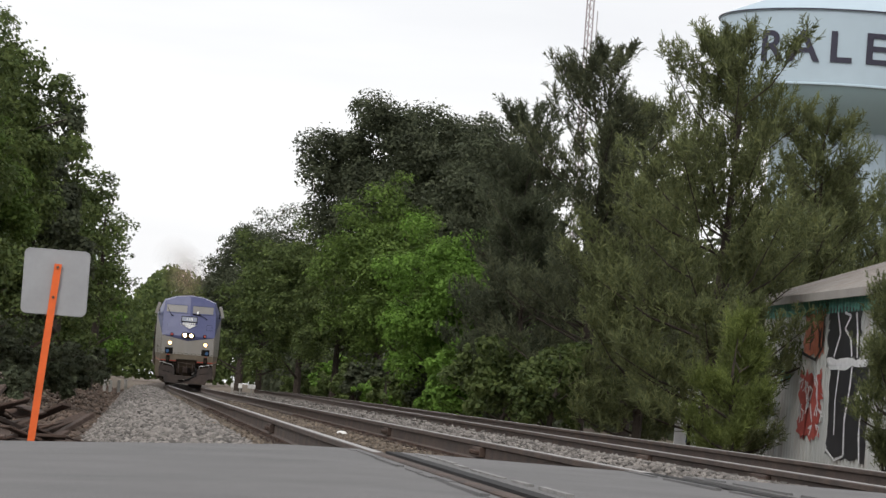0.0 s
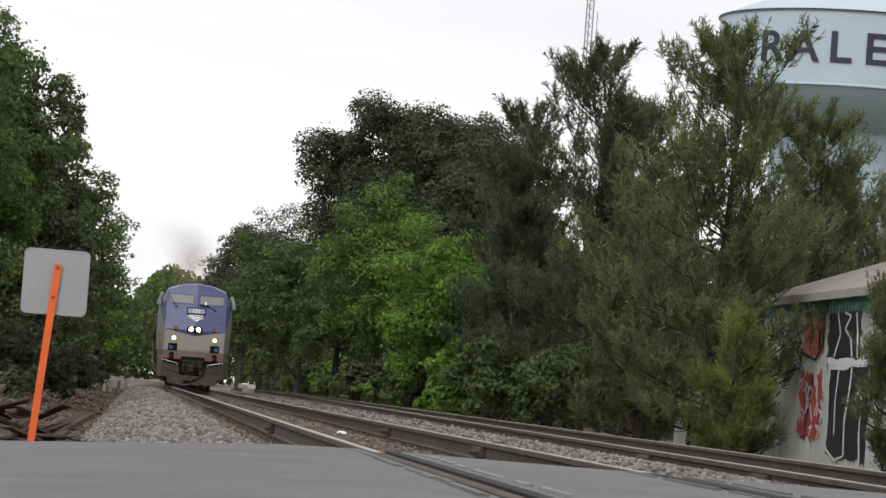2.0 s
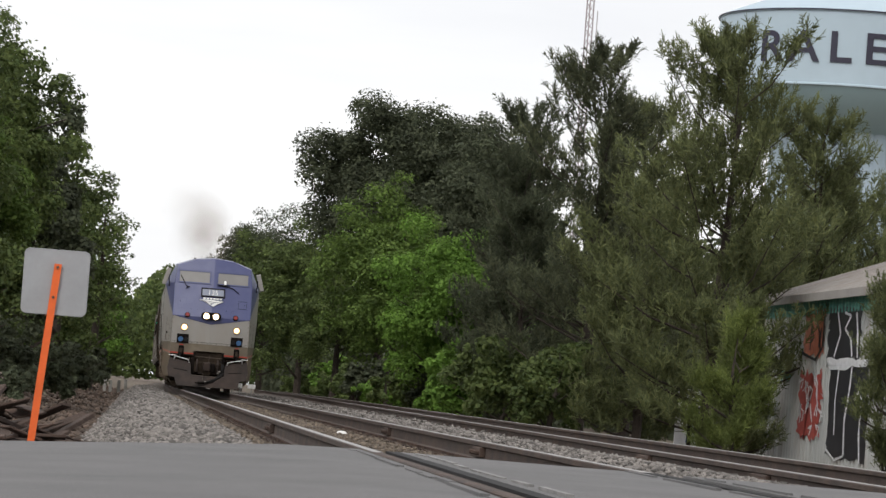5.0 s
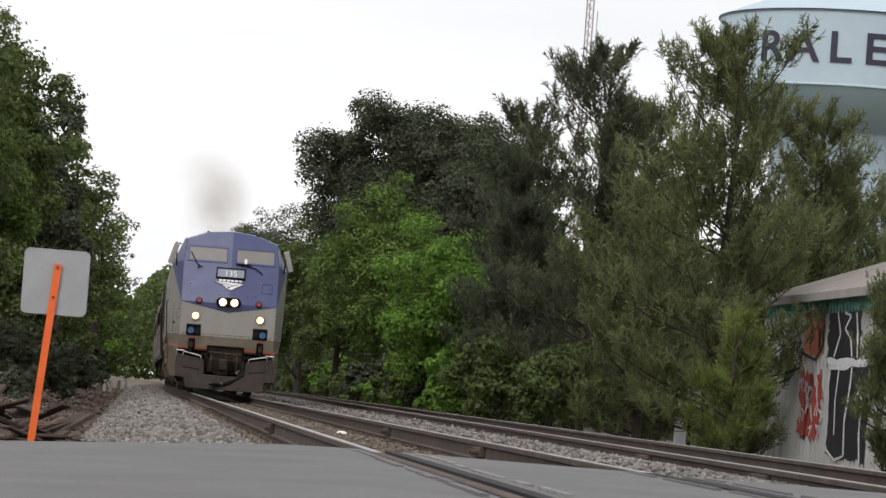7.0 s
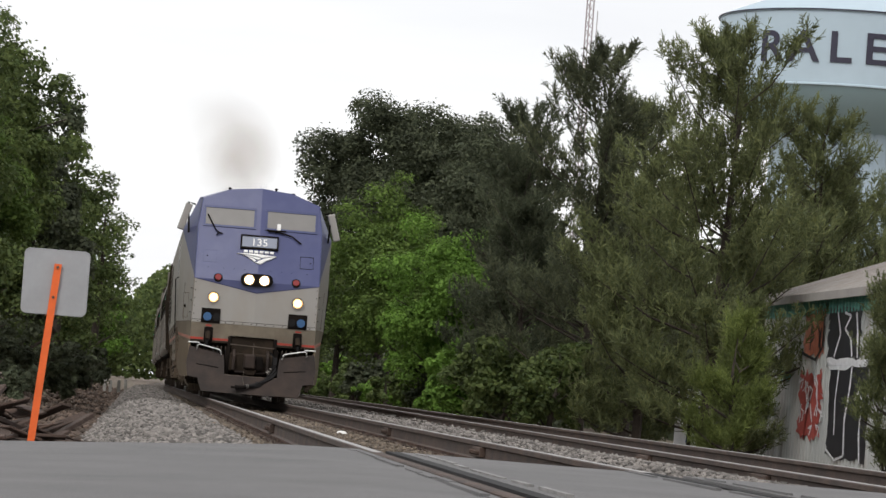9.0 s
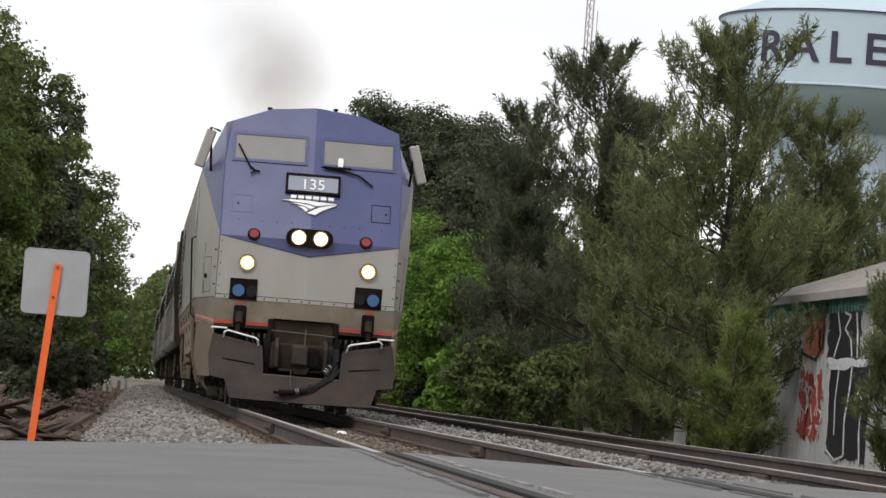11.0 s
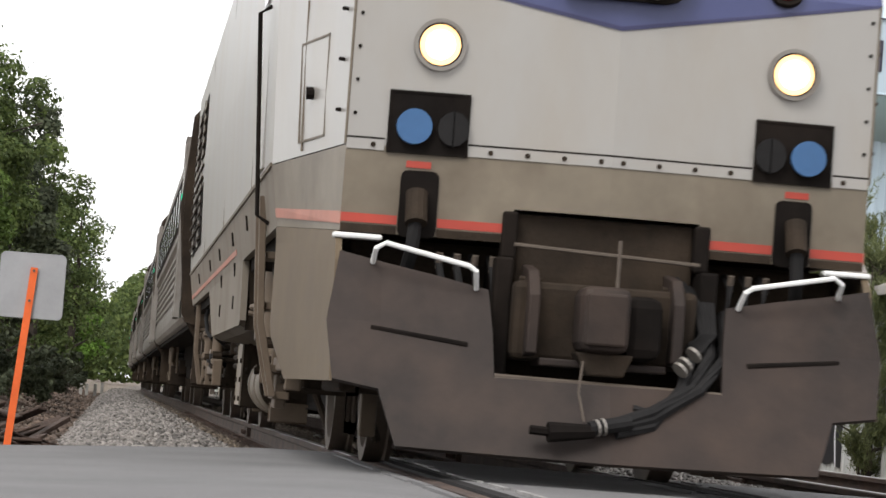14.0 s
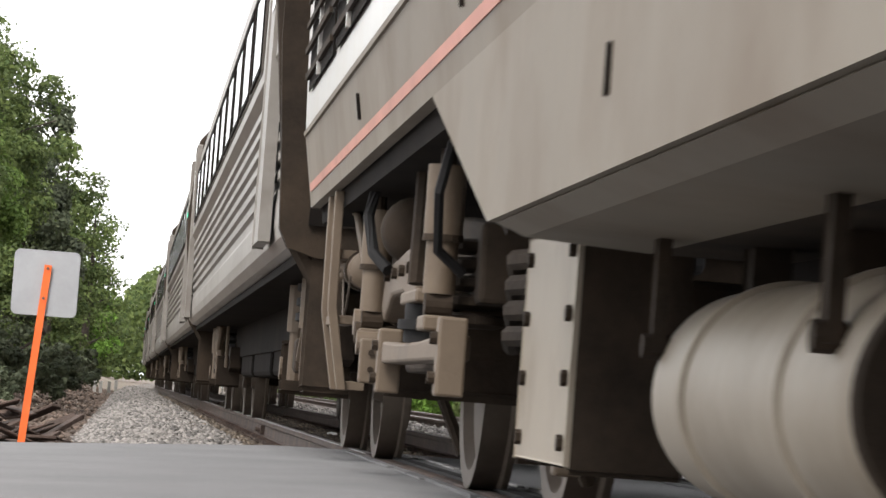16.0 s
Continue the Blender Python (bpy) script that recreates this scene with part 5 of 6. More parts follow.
        for k in range(8):
            part("bolt", tb((q * 1.10, 12.85 + 0.85 * (k % 2), 0.25 + 0.155 * (k // 2)), (q * 1.115, 12.85 + 0.85 * (k % 2), 0.25 + 0.155 * (k // 2)), 0.02, seg=6), TRUCK, L)
        for k in range(4):
            part("coil_pipe", pipe(bmesh.new(), [(q * 1.06, 13.85, 0.52 + k * 0.07), (q * 1.10, 14.1, 0.52 + k * 0.07), (q * 1.06, 14.4, 0.5 + k * 0.07)], 0.03), TRUCK, L)
    # silver lower front
    bm = bmesh.new()
    c0, c1 = yface(0, 1.5), yface(0, 2.07)
    v = [bm.verts.new(p) for p in ((-1.19, 0, 1.07), (-0.42, yface(0.42, 1), 1.07), (-0.42, yface(0.42, 1), 1.22), (0, c0, 1.22), (0.42, yface(0.42, 1), 1.22), (0.42, yface(0.42, 1), 1.07), (1.19, 0, 1.07), (1.19, 0, 1.46), (0, c0, 1.46), (-1.19, 0, 1.46), (1.19, 0, 2.28), (0, c1, 2.07), (-1.19, 0, 2.28))]
    bm.faces.new((v[0], v[1], v[2], v[3], v[8], v[9])), bm.faces.new((v[3], v[4], v[5], v[6], v[7], v[8]))
    fr = part("front_valance", bm, GRIMY, L, "grimy silver-beige lower front")
    bm = bmesh.new()
    v = [bm.verts.new(p) for p in ((1.19, 0, 1.46), (0, c0, 1.46), (-1.19, 0, 1.46), (1.19, 0, 2.28), (0, c1, 2.07), (-1.19, 0, 2.28))]
    bm.faces.new((v[1], v[0], v[3], v[4])), bm.faces.new((v[2], v[1], v[4], v[5]))
    part("nose_panel", bm, SILVER, L, "silver nose panel")
    # blue cab front with chamfers and front roof
    bm = bmesh.new()
    f, s = ring(bm, F3), ring(bm, S3)
    vee = bm.verts.new((0, c1, 2.07))
    mid = bm.verts.new((0, yface(0, 3.3), 3.3))
    bot = bm.verts.new((0, yface(0, 2.28), 2.28))
    for q in (0, 1):
        bm.faces.new((vee, f[q][2], bot))
        bm.faces.new((bot, f[q][2], f[q][3], mid))
        bm.faces.new((mid, f[q][3], f[q][4], f[q][5], f[q][6]))
        bm.faces.new((f[q][2], f[q][3], s[q][3]))
        for i in (3, 4, 5):
            bm.faces.new((f[q][i], f[q][i + 1], s[q][i + 1], s[q][i]))
    part("cab_front", bm, BLUE, L, "faded blue cab front")
    bm = bmesh.new()
    v = [bm.verts.new(p) for p in (on_face(-1.188, 2.285, 0.003), on_face(0, 2.075, 0.006), on_face(1.188, 2.285, 0.003), on_face(1.188, 2.27, 0.003), on_face(0, 2.055, 0.006), on_face(-1.188, 2.27, 0.003))]
    bm.faces.new((v[0], v[1], v[4], v[5])), bm.faces.new((v[1], v[2], v[3], v[4]))
    part("paint_edge", bm, mat("dark_blue_line", (0.03, 0.03, 0.09), 0.5, var=0.1), L)
    # windscreens
    for q in (-1, 1):
        x0, x1 = sorted((q * 0.09, q * 1.10))
        w = part("windscreen", face_plate(rect(x0 + 0.03, x1 - 0.03, 3.335, 3.675), 0.006, 0.012), GLASS, L, "grey windscreen with the sky reflection in its colour")
        part("window_frame", frame_plate(x0, x1, 3.30, 3.71, 0.04, 0.016, 0.03), BLUEDK, w, "dark blue window frame")
    for pts in ([(-1.02, 3.52), (-0.85, 3.22), (-0.78, 3.17)], [(0.15, 3.27), (0.42, 3.25), (0.62, 3.2), (0.80, 3.07)], [(-0.72, 3.16), (-0.78, 3.17), (-0.84, 3.12)]):
        part("wiper", pipe(bmesh.new(), [on_face(x, z, 0.035) for x, z in pts], 0.014, 6), BLACK, L, "black windscreen wiper")
    part("wiper_motor", face_plate(rect(0.32, 0.39, 3.3, 3.42, 0.02), 0.05, 0.05), WHITE, L)
    part("wiper_arm", pipe(bmesh.new(), [on_face(x, z, 0.045) for x, z in ((0.12, 3.285), (0.3, 3.275), (0.5, 3.285))], 0.017, 6), BLACK, L)
    # number board and emblem
    nb = part("number_board", face_plate(rect(-0.345, 0.345, 2.92, 3.145), 0.045, 0.05), BOARD, L, "lit number board")
    part("board_frame", frame_plate(-0.365, 0.365, 2.90, 3.165, 0.03, 0.056, 0.06), BLACK, nb)
    rot = Matrix.Rotation(radians(90 - 26.57), 4, "X")
    words("board_number", "135", 0.22, WHITE, Matrix.Translation(on_face(0, 3.03, 0.026)) @ rot, nb, 0.003, 1.0, "white fleet number")
    for k in range(6):
        part("name_bar", face_plate(rect(-0.29 + k * 0.1, -0.215 + k * 0.1, 2.832, 2.872, 0.005), 0.036, 0.036), WHITE, L, "white painted name block")
    for pts in ([(-0.41, 2.80), (-0.25, 2.812), (-0.05, 2.812), (0.12, 2.80), (0.34, 2.79), (0.20, 2.772), (0.06, 2.745), (-0.08, 2.775), (-0.22, 2.785)],
                [(-0.30, 2.765), (-0.16, 2.765), (-0.02, 2.745), (0.04, 2.728), (-0.02, 2.700), (-0.12, 2.742)],
                [(-0.20, 2.728), (-0.12, 2.728), (-0.05, 2.690), (-0.08, 2.655), (-0.13, 2.70)],
                [(-0.06, 2.64), (0.02, 2.69), (0.10, 2.728), (0.20, 2.755), (0.33, 2.778), (0.24, 2.735), (0.14, 2.69), (0.04, 2.62)]):
        part("emblem_sweep", face_plate(pts, 0.030, 0.03), WHITE, L, "white swept emblem stripe")
    # lamps
    yh = -0.155
    hs = part("headlight_housing", prism(bmesh.new(), [(x - 0.01, z) for x, z in rect(-0.31, 0.31, 2.19, 2.43, 0.11)], "y", yh, 0.1), BLACK, L, "black twin headlight housing")
    for x in (-0.155, 0.135):
        hl = part("headlight", tb((x, yh - 0.012, 2.31), (x, yh + 0.02, 2.31), 0.080, seg=28), LAMP, hs, "lit round headlight")
        part("reflector", ring_bm(0.080, 0.094, 0.012, Matrix.Translation((x, yh, 2.31)) @ Matrix.Rotation(radians(90), 4, "X")), REFLECTOR, hl, "warm glowing reflector rim")
        bm = ring_bm(0.094, 0.109, 0.024, Matrix.Translation((x, yh + 0.004, 2.31)) @ Matrix.Rotation(radians(90), 4, "X"))
        part("bezel", bm, WHEEL, hs)
    for q in (-1, 1):
        rl = part("marker_lamp", disc(q * 0.745, 2.31, 0.062, 0.03, 0.04), REDLENS, L, "unlit red marker lamp")
        part("bezel", disc(q * 0.745, 2.31, 0.086, 0.018, 0.03), BLACK, rl)
        dl = part("ditch_light", disc(q * 0.805, 1.93, 0.066, 0.025, 0.04, 24, False), LAMP2, L, "lit round ditch light")
        part("reflector", ring_bm(0.066, 0.092, 0.02, Matrix.Translation((q * 0.805, yface(0.805, 1.93), 1.93)) @ Matrix.Rotation(radians(90), 4, "X")), REFLECTOR, dl, "warm glowing reflector rim")
        part("bezel", ring_bm(0.1, 0.118, 0.03, Matrix.Translation((q * 0.805, yface(0.805, 1.93), 1.93)) @ Matrix.Rotation(radians(90), 4, "X")), STEEL, dl, "steel lamp ring")
        part("lamp_shadow_ring", disc(q * 0.805, 1.93, 0.104, 0.019, 0.03, 24, False), BLACK, dl)
        # receptacle box with blue and dark caps
        xo = q * 0.83
        rb = part("receptacle_box", face_plate(rect(xo - 0.175, xo + 0.175, 1.44, 1.71, 0.02), 0.012, 0.03), BLACK, L, "black cable receptacle recess")
        part("box_frame", frame_plate(xo - 0.181, xo + 0.181, 1.434, 1.716, 0.012, 0.016, 0.02), BLACK, rb)
        part("blue_cap", disc(q * 0.895, 1.555, 0.08, 0.05, 0.05, 20, False), CAPBLUE, rb, "blue round receptacle cap")
        part("dark_cap", (face_plate(rect(q * 0.72 - 0.07, q * 0.72 + 0.07, 1.475, 1.635, 0.075), 0.045, 0.04)), RUBBER, rb)
        # socket and cable
        so = part("cable_socket", face_plate(rect(q * 0.85 - 0.085, q * 0.85 + 0.085, 1.06, 1.36, 0.03), 0.01, 0.03), BLACK, L, "black cable socket recess")
        part("socket_plug", tb(on_face(q * 0.86, 1.26, 0.02), on_face(q * 0.86, 1.12, 0.09), 0.05, seg=12), TRUCK, so)
        part("socket_cable", pipe(bmesh.new(), [on_face(q * 0.86, 1.16, 0.07), on_face(q * 0.87, 1.0, 0.08), (q * 0.90, 0.05, 0.8), (q * 0.9, 0.2, 0.6)], 0.032), RUBBER, so)
        part("warning_label", face_plate(rect(q * 0.86 - 0.055, q * 0.86 + 0.055, 1.372, 1.402), 0.004, 0.004), RED, L, "small red warning label")
        # mirrors, grabs, step bars
        mr = part("mirror", bx(-0.03, 0.03, -0.03, 0.05, -0.27, 0.27, 0.02, Matrix.Translation((q * 1.455, 1.25, 3.49)) @ Matrix.Rotation(-q * radians(16), 4, "Y") @ Matrix.Diagonal((2.3, 1, 1, 1))), SILVER, L, "pale grey folded mirror housing")
        part("mirror_arm", pipe(bmesh.new(), [(q * 1.27, 1.3, 3.74), (q * 1.40, 1.24, 3.78), (q * 1.36, 1.24, 3.18)], 0.018), BLACK, mr)
        gp = [(q * 1.045, -0.20, 0.93), (q * 1.04, -0.29, 0.99), (q * 1.0, -0.31, 1.015), (q * 0.63, -0.35, 0.94), (q * 0.60, -0.35, 0.92), (q * 0.585, -0.27, 0.845)]
        part("grab_bar", pipe(bmesh.new(), gp, 0.012), WHITE, L, "white step grab bar")
        part("step_edge", bx(min(q * 1.0, q * 1.22), max(q * 1.0, q * 1.22), -0.06, 0.04, 1.035, 1.06, 0.01), WHITE, L, "white painted step edge")
        for a, b_ in ((0.43, 0.76), (0.94, 1.188)):
            aa, bb = sorted((q * a, q * b_))
            part("front_stripe", face_plate(rect(aa, bb, 1.112, 1.152), 0.004, 0.006), RED, L, "red front stripe")
            part("valance_edge", face_plate(rect(aa, bb, 1.068, 1.105), 0.005, 0.007), TRUCK, L, "dark lower edge")
        # riveted seam strip
        for a, b_ in ((0.0, 0.645), (1.02, 1.188)):
            aa, bb = sorted((q * a, q * b_))
            sp = part("seam_strip", face_plate(rect(aa, bb, 1.44, 1.49), 0.006, 0.008), SILVER, L, "riveted seam strip")
            part("seam_line", face_plate(rect(aa, bb, 1.488, 1.496), 0.007, 0.006), BLACK, sp)
            k = a + 0.05
            while k < b_:
                part("rivet", disc(q * k, 1.463, 0.012, 0.012, 0.01, 8, False), TRUCK, sp)
                k += 0.165
        for z in (1.6, 1.75, 1.9, 2.05, 2.2):
            part("rivet", disc(q * 1.16, z, 0.009, 0.006, 0.01, 6, False), BLACK, L)
        for x in (0.25, 0.45, 0.65, 0.95):
            part("rivet", disc(q * x, 2.5, 0.008, 0.006, 0.01, 6), BLACK, L)
        hx = q * 0.93
        part("hatch", frame_plate(hx - 0.13, hx + 0.13, 2.60, 2.84, 0.008, 0.004, 0.006), BLACK if q > 0 else BLUEDK, L, "small hatch outline")
        part("hatch_latch", disc(hx + 0.07 if q > 0 else hx - 0.05, 2.72, 0.014, 0.01, 0.01, 8), BLACK, L)
    for q in (-1, 1):
        for z in (1.62, 1.85, 2.08):
            part("rivet", tb((q * 1.205, 0.16, z), (q * 1.225, 0.15, z), 0.009, seg=6), BLACK, L)
        part("corner_seam", pipe(bmesh.new(), [(q * 1.301, 1.02, 1.48), (q * 1.301, 1.02, 2.2)], 0.006, 5), DIRTY, L)
        part("chamfer_trim", pipe(bmesh.new(), [(q * 1.193, 0.0, 1.46), (q * 1.193, 0.0, 2.28)], 0.006, 5), DIRTY, L)
        part("cab_edge_trim", pipe(bmesh.new(), [(q * 1.192, 0.0, 2.28), (q * 1.192, 0.51, 3.3), (q * 1.125, 0.79, 3.86)], 0.008, 5), BLUEDK, L)
    bm = bmesh.new()
    for a, b, z0, z1 in ((0.5, 0.51, 1.52, 2.0), (1.1, 1.11, 1.52, 2.0), (0.5, 1.11, 1.99, 2.0), (0.5, 1.11, 1.52, 1.53)):
        prism(bm, [(-1.186 - 0.1056 * a, a), (-1.186 - 0.1056 * b, b), (-1.196 - 0.1056 * b, b), (-1.196 - 0.1056 * a, a)], "z", z0, z1)
    part("corner_hatch", bm, DIRTY, L, "thin outline of a corner hatch")
    part("hatch_knob", tb((-1.30, 0.8, 1.74), (-1.27, 0.8, 1.74), 0.03, seg=10), BLACK, L)
    # dark underframe behind the plow, coupler pocket, coupler
    part("underframe", bx(-1.12, 1.12, 0.28, 1.6, 0.35, 1.06, 0.02), TRUCK, L, "sooty brown underframe")
    part("coupler_pocket", bx(-0.41, 0.41, -0.02, 0.5, 0.75, 1.21, 0.02), TRUCK, L, "sooty coupler pocket")
    part("crossbar", tb((-0.42, -0.16, 1.06), (0.42, -0.16, 1.03), 0.009, seg=6), WHEEL, L)
    part("draft_gear", bx(-0.42, 0.40, -0.30, 0.0, 0.55, 0.90, 0.03), TRUCK, L, "sooty draft gear box")
    cp = part("coupler", bx(-0.15, 0.07, -0.56, -0.25, 0.60, 0.89, 0.045), PLOW, L, "rusty brown coupler head")
    for x in (-0.34, 0.30):
        ck = part("draft_cheek", prism(bmesh.new(), [(-0.42, 0.58), (-0.05, 0.55), (-0.05, 0.98), (-0.30, 0.95), (-0.42, 0.84)], "x", x - 0.025, x + 0.025, 0.008), PLOW, L, "rusty draft gear cheek plate")
        for z in (0.66, 0.78, 0.90):
            part("bolt", tb((x - 0.05, -0.2, z), (x + 0.05, -0.2, z), 0.022, seg=6), TRUCK, ck)
    part("carrier_plate", bx(-0.30, 0.26, -0.40, -0.05, 0.53, 0.565, 0.008), PLOW, L)
    for k in range(5):
        part("jumper_cable", pipe(bmesh.new(), [(0.34 + 0.03 * k, 0.0, 0.98 - 0.02 * k), (0.40 + 0.02 * k, -0.2, 0.86), (0.42 + 0.015 * k, -0.32, 0.72), (0.34 + 0.02 * k, -0.34, 0.60 + 0.01 * k)], 0.011, 6), RUBBER, L)
    part("coupler_face", bx(-0.13, 0.05, -0.585, -0.55, 0.63, 0.86, 0.012), PLOW, cp, "worn rusty coupler face")
    part("lock_lifter", prism(bmesh.new(), [(-0.16, 0.60), (0.10, 0.60), (0.06, 0.50), (-0.10, 0.50)], "y", -0.50, -0.32, 0.01), TRUCK, cp)
    part("knuckle", bx(0.05, 0.22, -0.50, -0.2, 0.58, 0.86, 0.05), BLACK, cp)
    part("uncoupling_pin", tb((0.02, -0.4, 0.88), (0.02, -0.4, 1.10), 0.009, seg=6), WHEEL, cp)
    for k, o in enumerate((0.0, 0.07, -0.08)):
        part("air_hose", pipe(bmesh.new(), [(0.48 + o, -0.1, 0.82), (0.46 + o, -0.34, 0.62), (0.36 + o * 0.5, -0.5, 0.47), (0.18, -0.6, 0.36 - k * 0.03), (0.02, -0.66, 0.30 - k * 0.02)], 0.028), RUBBER, L, "black rubber air hose")
    part("hose_coupling", tb((-0.1, -0.7, 0.27), (0.08, -0.66, 0.31), 0.033, seg=10), RUBBER, L)
    for u in (0.15, 0.3):
        part("hose_clamp", tb((-0.1 + 0.18 * u, -0.7 + 0.04 * u, 0.27 + 0.04 * u), (-0.088 + 0.18 * u, -0.697 + 0.04 * u, 0.273 + 0.04 * u), 0.038, seg=12), STEEL, L)
    part("gladhand", tube(tb((-0.28, -0.72, 0.245), (-0.08, -0.7, 0.26), 0.045, 0.03, seg=8), (-0.36, -0.72, 0.25), (-0.26, -0.72, 0.245), 0.02, seg=6), BLACK, L)
    for u in (0.0, 0.35, 1.0):
        part("hose_clamp", tb((0.30 + 0.06 * u, -0.52 + 0.03 * u, 0.55 + 0.07 * u), (0.31 + 0.06 * u, -0.515 + 0.03 * u, 0.56 + 0.07 * u), 0.04, seg=12), STEEL, L)
    part("hose_loop", pipe(bmesh.new(), [(0.55, -0.2, 0.75), (0.56, -0.4, 0.5), (0.45, -0.5, 0.38), (0.25, -0.55, 0.34), (0.1, -0.56, 0.37)], 0.022), RUBBER, L)
    part("chain", pipe(bmesh.new(), [(-0.14, -0.63, 0.56), (-0.15, -0.64, 0.42), (-0.12, -0.66, 0.30)], 0.006), WHEEL, L)
    for q in (-1, 1):
        for k in range(4):
            x = q * (0.50 + 0.08 * k)
            part("valve_handle", tb((x, -0.05, 0.93), (x, -0.07, 1.0), 0.016, seg=8), WHEEL, L)
            part("brake_pipe", pipe(bmesh.new(), [(x, 0.1, 1.0), (x, -0.06, 0.95), (x * 0.96, -0.12, 0.8), (x * 0.9, -0.1, 0.6)], 0.017), RUBBER, L)
        part("pilot_bracket", bx(min(q * 0.42, q * 0.5), max(q * 0.42, q * 0.5), -0.2, 0.25, 0.45, 1.0, 0.012), BLACK, L)
        part("pocket_corner", bx(min(q * 0.40, q * 0.47), max(q * 0.40, q * 0.47), -0.09, 0.02, 1.0, 1.21, 0.012), BLACK, L)
    # snow plow
    def yplow(x, z):
        return -0.16 - 0.42 * max(0.0, (0.9 - z) / 0.77) - 0.12 * (1 - abs(x) / 1.2)
    bm = bmesh.new()
    def strip(pa, pb):
        A = [bm.verts.new((x, yplow(x, z), z)) for x, z in pa]
        B = [bm.verts.new((x, yplow(x, z), z)) for x, z in pb]
        for i in range(len(pa) - 1):
            bm.faces.new((A[i], A[i + 1], B[i + 1], B[i]))
    for q in (-1, 1):
        top = [(q * 1.19, 0.968), (q * 1.0, 0.93), (q * 0.75, 0.885), (q * 0.53, 0.84)]
        m1 = [(q * 1.235, 0.66), (q * 1.0, 0.66), (q * 0.75, 0.66), (q * 0.51, 0.66)]
        m2 = [(q * 1.20, 0.40), (q * 1.0, 0.40), (q * 0.75, 0.43), (q * 0.50, 0.455)]
        m3 = [(q * 1.0, 0.37), (q * 0.97, 0.37), (q * 0.75, 0.37), (q * 0.50, 0.37)]
        bt = [(q * 0.92, 0.13), (q * 0.88, 0.13), (q * 0.70, 0.127), (q * 0.50, 0.125)]
        strip(top, m1), strip(m1, m2), strip(m2, m3), strip(m3, bt)
        strip([(q * 0.50, 0.455), (0.0, 0.455)], [(q * 0.50, 0.37), (0.0, 0.37)])
        strip([(q * 0.50, 0.37), (0.0, 0.37)], [(q * 0.50, 0.125), (0.0, 0.12)])
    bmesh.ops.remove_doubles(bm, verts=bm.verts, dist=0.002)
    pw = part("snow_plow", bm, PLOW, L, "scuffed brown-grey steel snow plow")
    so = pw.modifiers.new("thick", "SOLIDIFY")
    so.thickness, so.offset = 0.025, 0
    for q in (-1, 1):
        part("plow_rib", tb((q * 1.04, yplow(1.04, 0.645) - 0.012, 0.64), (q * 0.62, yplow(0.62, 0.59) - 0.012, 0.595), 0.012, seg=6), BLACK, pw)
    part("plow_lip", tb((-0.5, yplow(0.5, 0.46), 0.462), (0.5, yplow(0.5, 0.46), 0.452), 0.018, seg=6), WHEEL, pw)
    # roof gear
    for x, z in ((-0.62, 4.0), (0.28, 4.05), (0.62, 3.98)):
        part("roof_antenna", tube(tb((x, 1.3, z - 0.1), (x, 1.3, z + 0.1), 0.02, seg=6), (x, 1.3, z + 0.09), (x, 1.3, z + 0.12), 0.035, seg=8), BLACK, L)
    part("roof_hatch", bx(-0.7, 0.7, 5, 13, 4.0, 4.2, 0.05), TRUCK, L, "grey roof hatch")
    part("roof_fan_housing", bx(-0.8, 0.8, 14, 18.6, 4.0, 4.24, 0.06), TRUCK, L)
    part("exhaust_stack", tb((0, 10, 4.1), (0, 10, 4.4), 0.25, 0.2, seg=16), BLACK, L, "sooty exhaust stack")
    part("rear_diaphragm", bx(-0.55, 0.55, EB, EB + 0.4, 1.1, 3.5, 0.04), RUBBER, L, "black gangway bellows")
    part("rear_coupler", bx(-0.2, 0.2, EB - 0.3, EB + 0.5, 0.6, 0.9, 0.04), BLACK, L)
    part("floor", bx(-1.33, 1.33, 1.9, EB, 1.07, 1.16), BLACK, L)
    loco_truck(L, 4.15)
    loco_truck(L, 16.5, 2.6, True)
    # bracket behind the plow, drilled with two long slots
    for q in (-1, 1):
        bm = bmesh.new()
        ys, zs = (0.05, 0.13, 0.40, 0.50, 0.76, 0.85), (0.16, 0.215, 0.335, 0.40)
        g = [[bm.verts.new((q * 1.045, y, z)) for z in zs] for y in ys]
        for i in range(5):
            for j in range(3):
                if (i, j) not in ((1, 1), (3, 1)):
                    bm.faces.new((g[i][j], g[i + 1][j], g[i + 1][j + 1], g[i][j + 1]))
        bmesh.ops.solidify(bm, geom=bm.faces[:], thickness=0.045)
        part("plow_bracket", bm, TANK, L, "dusty slotted plow bracket")
    # sides lean out from the skirt up to the full body width
    for ob in L.children:
        if ob.type == "MESH" and ob.name.split(".")[0] not in ("truck", "mirror"):
            for me in [ob.data] + [c.data for c in ob.children if c.type == "MESH"]:
                for v in me.vertices:
                    w = min(1.0, max(0.0, (abs(v.co.x) - 1.195) / 0.185)) * float(np.interp(v.co.z, [1.1, 1.46, 1.8, 3.4, 4.0], [0, 0.055, 0.085, 0.085, 0.05]))
                    v.co.x += math.copysign(w, v.co.x)
    return L


BLUEDK = mat("dark_blue_trim", (0.05, 0.06, 0.15), 0.5, var=0.15)


